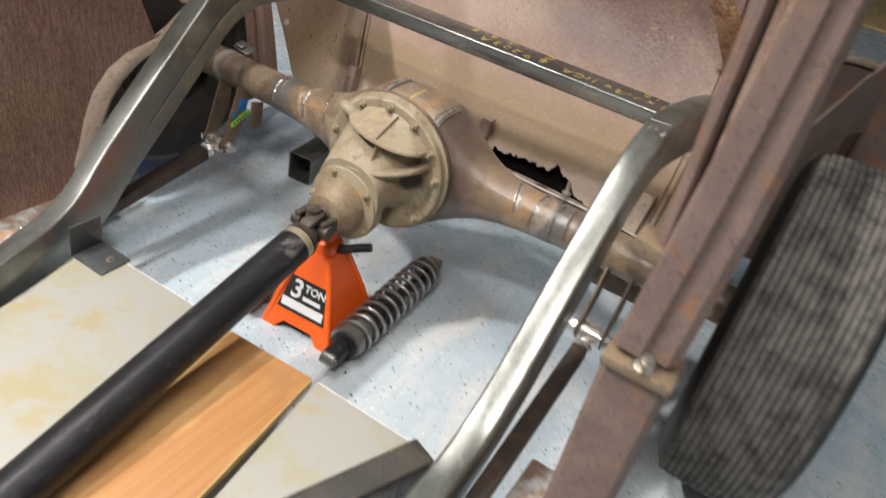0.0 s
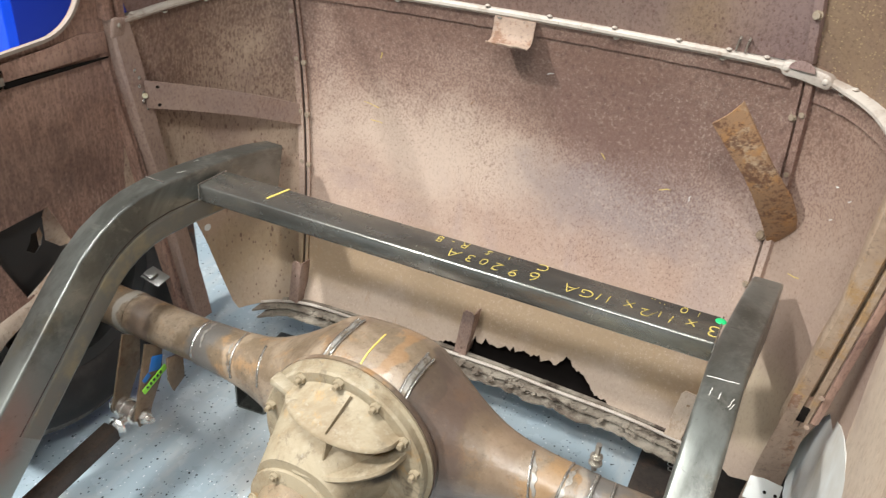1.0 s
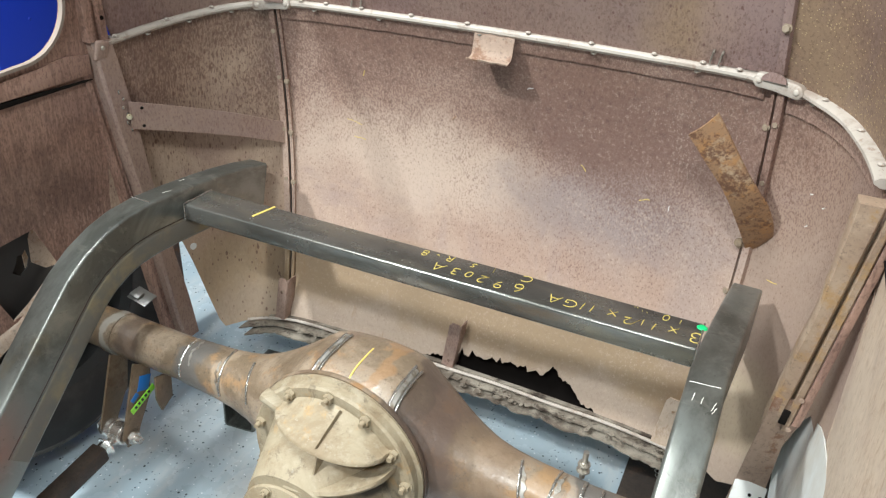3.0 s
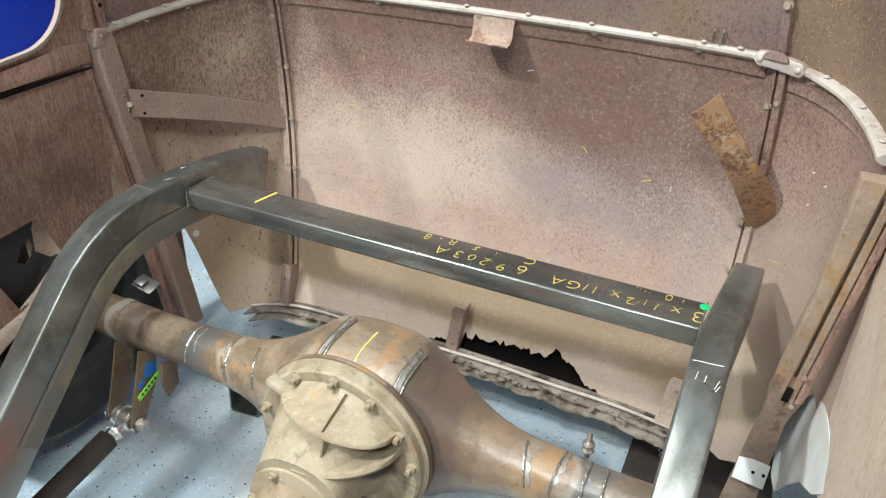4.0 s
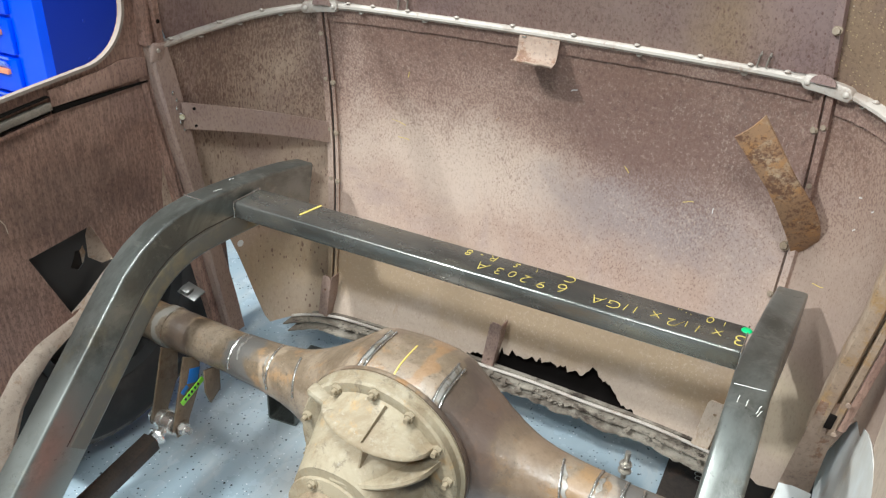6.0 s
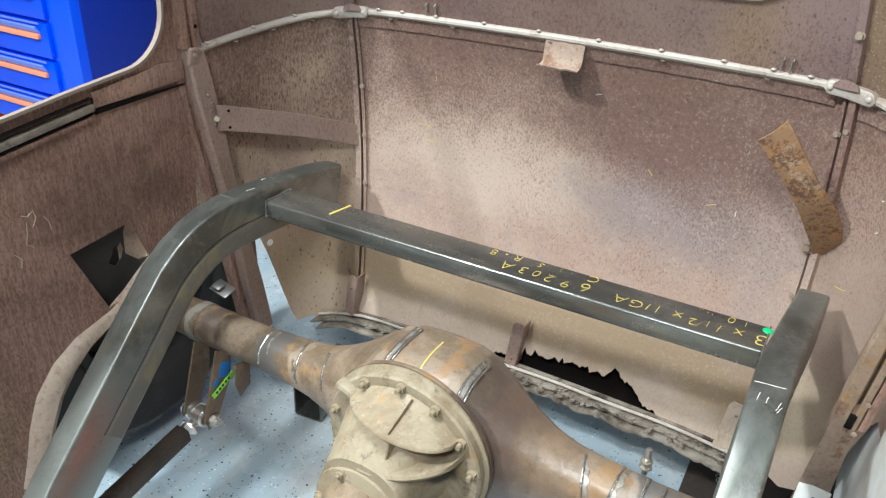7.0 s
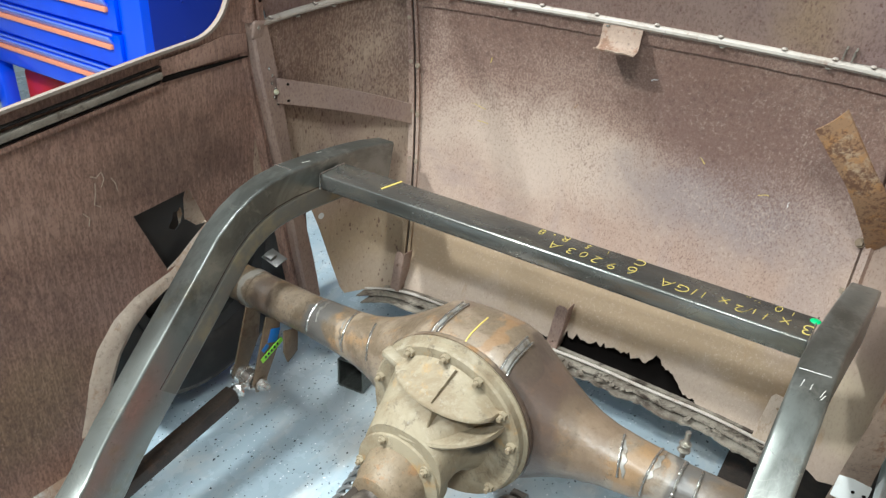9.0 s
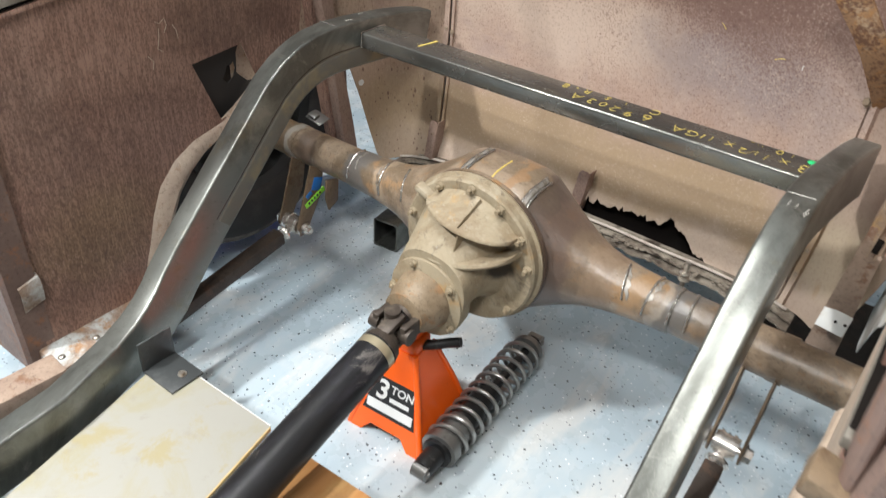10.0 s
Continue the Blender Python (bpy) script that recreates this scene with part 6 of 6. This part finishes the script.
def jack_stand():
    H, B, T = .215, .100, .034
    tilt = math.degrees(math.atan2(B - T, H))
    L = math.hypot(H, B - T)
    outline = [(-B, 0), (-.062, 0), (-.040, .026), (.040, .026), (.062, 0), (B, 0), (T + .02, L * .72), (T, L), (-T, L), (-T - .02, L * .72)]
    first = None
    for q in range(4):
        m4 = Matrix.Rotation(radians(90 * q), 4, "Z") @ Matrix.Translation((0, -B, 0)) @ Matrix.Rotation(radians(90 - tilt), 4, "X")
        if first is None:
            bm = bmesh.new()
            prism(bm, outline, .003, Matrix.Translation((0, 0, -.003)))
            first = part("stand_plate", bm, M_ORANGE, jack)
            first.matrix_basis = m4
        else:
            again(first, m4, jack)
    for q in range(4):
        bm = bmesh.new()
        a = radians(45 + 90 * q)
        d = Vector((math.cos(a), math.sin(a), 0)) * 1.414
        pipe(bm, [d * (B - .006) + Vector((0, 0, .003)), d * (B - .03) + Vector((0, 0, H * .45)), d * (T - .002) + Vector((0, 0, H))], .007, 10)
        part("corner_fold", bm, M_ORANGE, jack)
    bm = bmesh.new()
    box(bm, .062, .062, .045, pose(0, 0, .222), .012, 3)
    box(bm, .05, .044, .05, pose(-.004, 0, .252), .012, 3)
    part("collar", bm, M_ORANGE, jack)
    bm = bmesh.new()
    box(bm, .034, .03, .12, pose(0, 0, .245), .004)
    box(bm, .085, .05, .014, pose(0, 0, .302), .005)
    for s in (-1, 1):
        box(bm, .014, .05, .026, pose(s * .038, 0, .312), .004)
    part("ratchet_bar", bm, M_DAMPER, jack)
    bm = bmesh.new()
    pipe(bm, [(.02, .0, .222), (.045, .012, .226), (.075, .028, .236), (.098, .036, .244)], .011, 12)
    part("lever", bm, M_DAMPER, jack, "black lever handle")
    face = Matrix.Translation((0, -B, 0)) @ Matrix.Rotation(radians(90 - tilt), 4, "X")
    bm = bmesh.new()
    prism(bm, [(-.068, .058), (.068, .058), (.048, .150), (-.048, .150)], .0012, face)
    lb = part("label", bm, M_LABEL, jack, "black trapezoid label with white print")
    lettering("3", .066, M_LABELW, face @ pose(-.044, .098, .0014), lb, "label_number", bold=.02)
    lettering("TON", .027, M_LABELW, face @ pose(-.007, .121, .0014), lb, "label_word", bold=.02)
    for x0, w, y, h in ((.020, .050, .104, .010), (.0, .118, .078, .022)):
        bm = bmesh.new()
        box(bm, w, h, .0008, face @ pose(x0, y, .0016))
        part("label_bar", bm, M_LABELW, lb)


jack_stand()
jack.rotation_euler = (0, 0, radians(4))


# ---------------------------------------------------------------- coil-over shocks
def coilover(a, b, label, bright=True):
    t = thing("coilover_shock", label, "shock absorber", "coil-over shocks")
    a, b = Vector(a), Vector(b)
    L = (b - a).length
    m4 = Matrix.Translation(a) @ (b - a).to_track_quat("Z", "Y").to_matrix().to_4x4()
    bm = bmesh.new()
    lathe(bm, [(.010, 0), (.022, 0), (.024, .01), (.024, .05), (.034, .052), (.034, .075), (.030, .08), (.030, L * .55), (.012, L * .56), (.010, L - .03), (.02, L - .025), (.02, L - .01), (.01, L)], m4, 28)
    part("damper_body", bm, M_DAMPER, t)
    bm = bmesh.new()
    lathe(bm, [(.026, .06), (.043, .062), (.043, .085), (.035, .09), (.035, .15), (.026, .151)], m4, 28)
    part("spring_seat", bm, M_ALLOY, t)
    bm = bmesh.new()
    lathe(bm, [(.014, L - .05), (.037, L - .048), (.039, L - .04), (.036, L - .032), (.014, L - .03)], m4, 28)
    part("spring_seat", bm, M_ALLOY, t)
    bm = bmesh.new()
    turns, z0, z1, R = 11, .09, L - .052, .042
    pts = [m4 @ Vector((R * math.cos(2 * math.pi * q), R * math.sin(2 * math.pi * q), z0 + (z1 - z0) * q / turns)) for q in [turns * k / 240 for k in range(241)]]
    pipe(bm, pts, .0052, 8)
    part("coil_spring", bm, M_CHROME, t, "bright steel coil spring")
    for z in (0, L):
        bm = bmesh.new()
        c = m4 @ Vector((0, 0, z))
        ax = m4.to_3x3() @ Vector((1, 0, 0))
        rod(bm, c - ax * .017, c + ax * .017, .017, seg=20)
        rod(bm, c - ax * .021, c + ax * .021, .008, seg=12)
        part("eyelet", bm, M_ALLOY, t)
    return t


coilover((.088, -.378, .046), (.060, .115, .046), "chrome-sprung coil-over shock lying on the floor")
coilover((-.185, -.36, .046), (-.262, .06, .046), "chrome-sprung coil-over shock lying beside the driveshaft")

bm = bmesh.new()
box(bm, .052, .038, .003, pose(-.660, .098, .421, 14, 12, 0), .001)
tab = part("post_tab", bm, M_ALLOY, post_l, "bright zinc tab")
bm = bmesh.new()
box(bm, .026, .022, .010, pose(-.668, .092, .427, 14, 12, 0), .003)
part("tab_block", bm, M_ALLOY, tab)


# Crayon ticks and scratches on the sheet metal.
def tick(u, z, length, lean, mat, w=.0016):
    p = shell(u, z) - outward(u, z) * .0004
    m4 = facing(p, -outward(u, z)) @ Matrix.Rotation(radians(lean), 4, "Z")
    bm = bmesh.new()
    pts = [(length * (k / 6 - .5), .0009 * math.sin(k * .9 + z * 40), 0) for k in range(7)]
    pipe(bm, [m4 @ Vector(q) for q in pts], w, 5)
    part("crayon_tick", bm, mat, body)


for u, z, length, lean, mat in ((-1.9, .90, .022, 70, M_YELLOW), (-2.2, .77, .040, -12, M_YELLOW), (-2.1, .73, .03, -8, M_YELLOW), (1.05, .775, .02, -40, M_YELLOW), (1.9, .735, .022, 15, M_YELLOW), (4.9, .66, .026, 12, M_YELLOW), (.35, .93, .014, 20, M_CARD), (-.6, .83, .02, 60, M_STRAP), (2.3, .73, .012, 80, M_CARD), (5.3, .86, .006, 0, M_CARD), (5.7, .85, .006, 30, M_CARD), (5.35, .80, .007, 60, M_CARD)):
    tick(u, z, length, lean, mat, .0008)
for pts in ([(-.303, .758), (-.292, .752), (-.280, .760), (-.276, .745), (-.284, .730)], [(-.296, .742), (-.298, .722), (-.304, .700), (-.292, .690)], [(-.262, .742), (-.254, .728), (-.252, .710)], [(-.330, .690), (-.318, .676), (-.322, .660)]):
    bm = bmesh.new()
    pipe(bm, [(-side_x(y, z) + .0006, y, z) for y, z in pts], .0008, 5)
    part("chalk_squiggle", bm, M_TICK, wall_l)

# ---------------------------------------------------------------- loose things on the floor
bm = bmesh.new()
t = thing("square_tube", "short dark steel square tube lying on the floor", "steel tube")
outer = round_rect(-.0415, 0, .0415, .095, .008, 3)
inner = round_rect(-.0365, .005, .0365, .09, .005, 3)
plate(bm, outer, [inner], lambda a, b, d: Matrix.Translation((-.52, .215, .0)) @ pose(0, 0, 0, 0, 0, 7) @ Vector((a, d, b)), .22)
part("tube_wall", bm, M_STEEL, t)
bm = bmesh.new()
t = thing("plywood_sheet", "yellow plywood sheet lying on the garage floor", "plywood")
box(bm, .9, 1.3, .02, pose(1.05, 6.0, .012, 0, 0, 4), .002)
part("sheet", bm, M_WOODEDGE, t)
bm = bmesh.new()
t = thing("steel_plate", "dark flat steel plate with a chalk letter on the floor", "steel plate")
box(bm, .34, .46, .008, pose(.578, .68, .004, 0, 0, 0), .001)
pl = part("sheet", bm, M_DARKRUST, t)
lettering("B", .05, M_CHALK, pose(.50, .60, .0086, 0, 0, 190), pl, "chalk_letter")


rng = random.Random(11)
bm = bmesh.new()
for k in range(70):
    x, y = rng.gauss(.15, .05), rng.gauss(-.47, .035)
    r = .0012 + .003 * rng.random() ** 2
    bmesh.ops.create_icosphere(bm, subdivisions=1, radius=r, matrix=pose(x, y, r * .5, rng.uniform(0, 360), rng.uniform(0, 360), 0) @ Matrix.Diagonal((1, .8, .6, 1)))
tagged(part("rust_debris", bm, M_DARKRUST), "dark rust crumbs scattered on the floor", "debris", kind="stuff")


# ---------------------------------------------------------------- beyond the window
def tool_chest():
    t = thing("tool_chest", "wide blue steel tool chest with salmon-edged drawer pulls", "tool chest", at=(-2.64, .75, 0))
    bm = bmesh.new()
    box(bm, 1.28, .55, 1.06, pose(0, .285, .83), .012)
    part("cabinet_body", bm, M_BLUE, t)
    bm = bmesh.new()
    box(bm, .004, .50, 1.02, pose(.642, .30, .83), .001)
    side = part("side_sheet", bm, M_BLUESHADE, t, "riveted blue side sheet, coloured dark for shade")
    bm = ball(bmesh.new(), (0, 0, 0), .006, (.4, 1, 1), 10, 6)
    r0 = part("rivet", bm, M_BLUESHADE, side)
    r0.matrix_basis = pose(.645, .2, .72)
    for y, z in ((.2, .86), (.2, .58), (.45, .72), (.45, .9)):
        again(r0, pose(.645, y, z), side)
    for k in range(7):
        z = .385 + .145 * k
        bm = bmesh.new()
        box(bm, 1.08, .02, .13, pose(-.03, .0, z), .004)
        dr = part("drawer", bm, M_BLUE, t)
        bm = bmesh.new()
        box(bm, 1.0, .010, .034, pose(-.03, -.020, z + .040, 35), .003)
        box(bm, 1.0, .006, .010, pose(-.03, -.012, z + .062), .002)
        part("drawer_pull", bm, M_PULLSHEEN, dr, "angled drawer pull coloured pale blue for its sheen")
        bm = bmesh.new()
        box(bm, 1.0, .016, .02, pose(-.03, -.018, z + .016), .003)
        part("pull_trim", bm, M_PULLRED, dr, "orange-red pull trim")
    for x in (-.58, .58):
        for y in (.06, .5):
            bm = bmesh.new()
            box(bm, .07, .07, .30, pose(x, y, .15), .006)
            part("leg", bm, M_BLUE, t)
    t = thing("red_box", "red plastic box beside the tool chest", "box", at=(-2.95, 1.02, 0))
    bm = bmesh.new()
    box(bm, .42, .3, .24, pose(0, 0, .12), .02)
    part("box_body", bm, M_RED, t)
    bm = bmesh.new()
    box(bm, .2, .03, .03, pose(0, 0, .255), .01)
    part("handle", bm, M_CARD, t)
    t = thing("floor_jack", "low red steel trolley jack on the garage floor", "floor jack", at=(-3.75, .7, 0))
    for y in (-.12, .12):
        bm = bmesh.new()
        prism(bm, [(-.35, .05), (.33, .05), (.36, .12), (.2, .2), (-.2, .17), (-.35, .12)], .02, pose(0, y, 0, 90, 0, 0), .004)
        part("side_plate", bm, M_RED, t)
    for x in (-.28, .28):
        bm = bmesh.new()
        rod(bm, (x, -.17, .055), (x, .17, .055), .055, seg=20)
        part("roller", bm, M_DARKRUST, t)
    bm = bmesh.new()
    rod(bm, (-.1, 0, .14), (-.55, 0, .95), .018, seg=12)
    part("handle", bm, M_CARD, t, "pale tubular handle")
    bm = bmesh.new()
    box(bm, .3, .18, .05, pose(.08, 0, .19, 0, -8, 0), .01)
    part("lift_arm", bm, M_DARKRUST, t)


tool_chest()
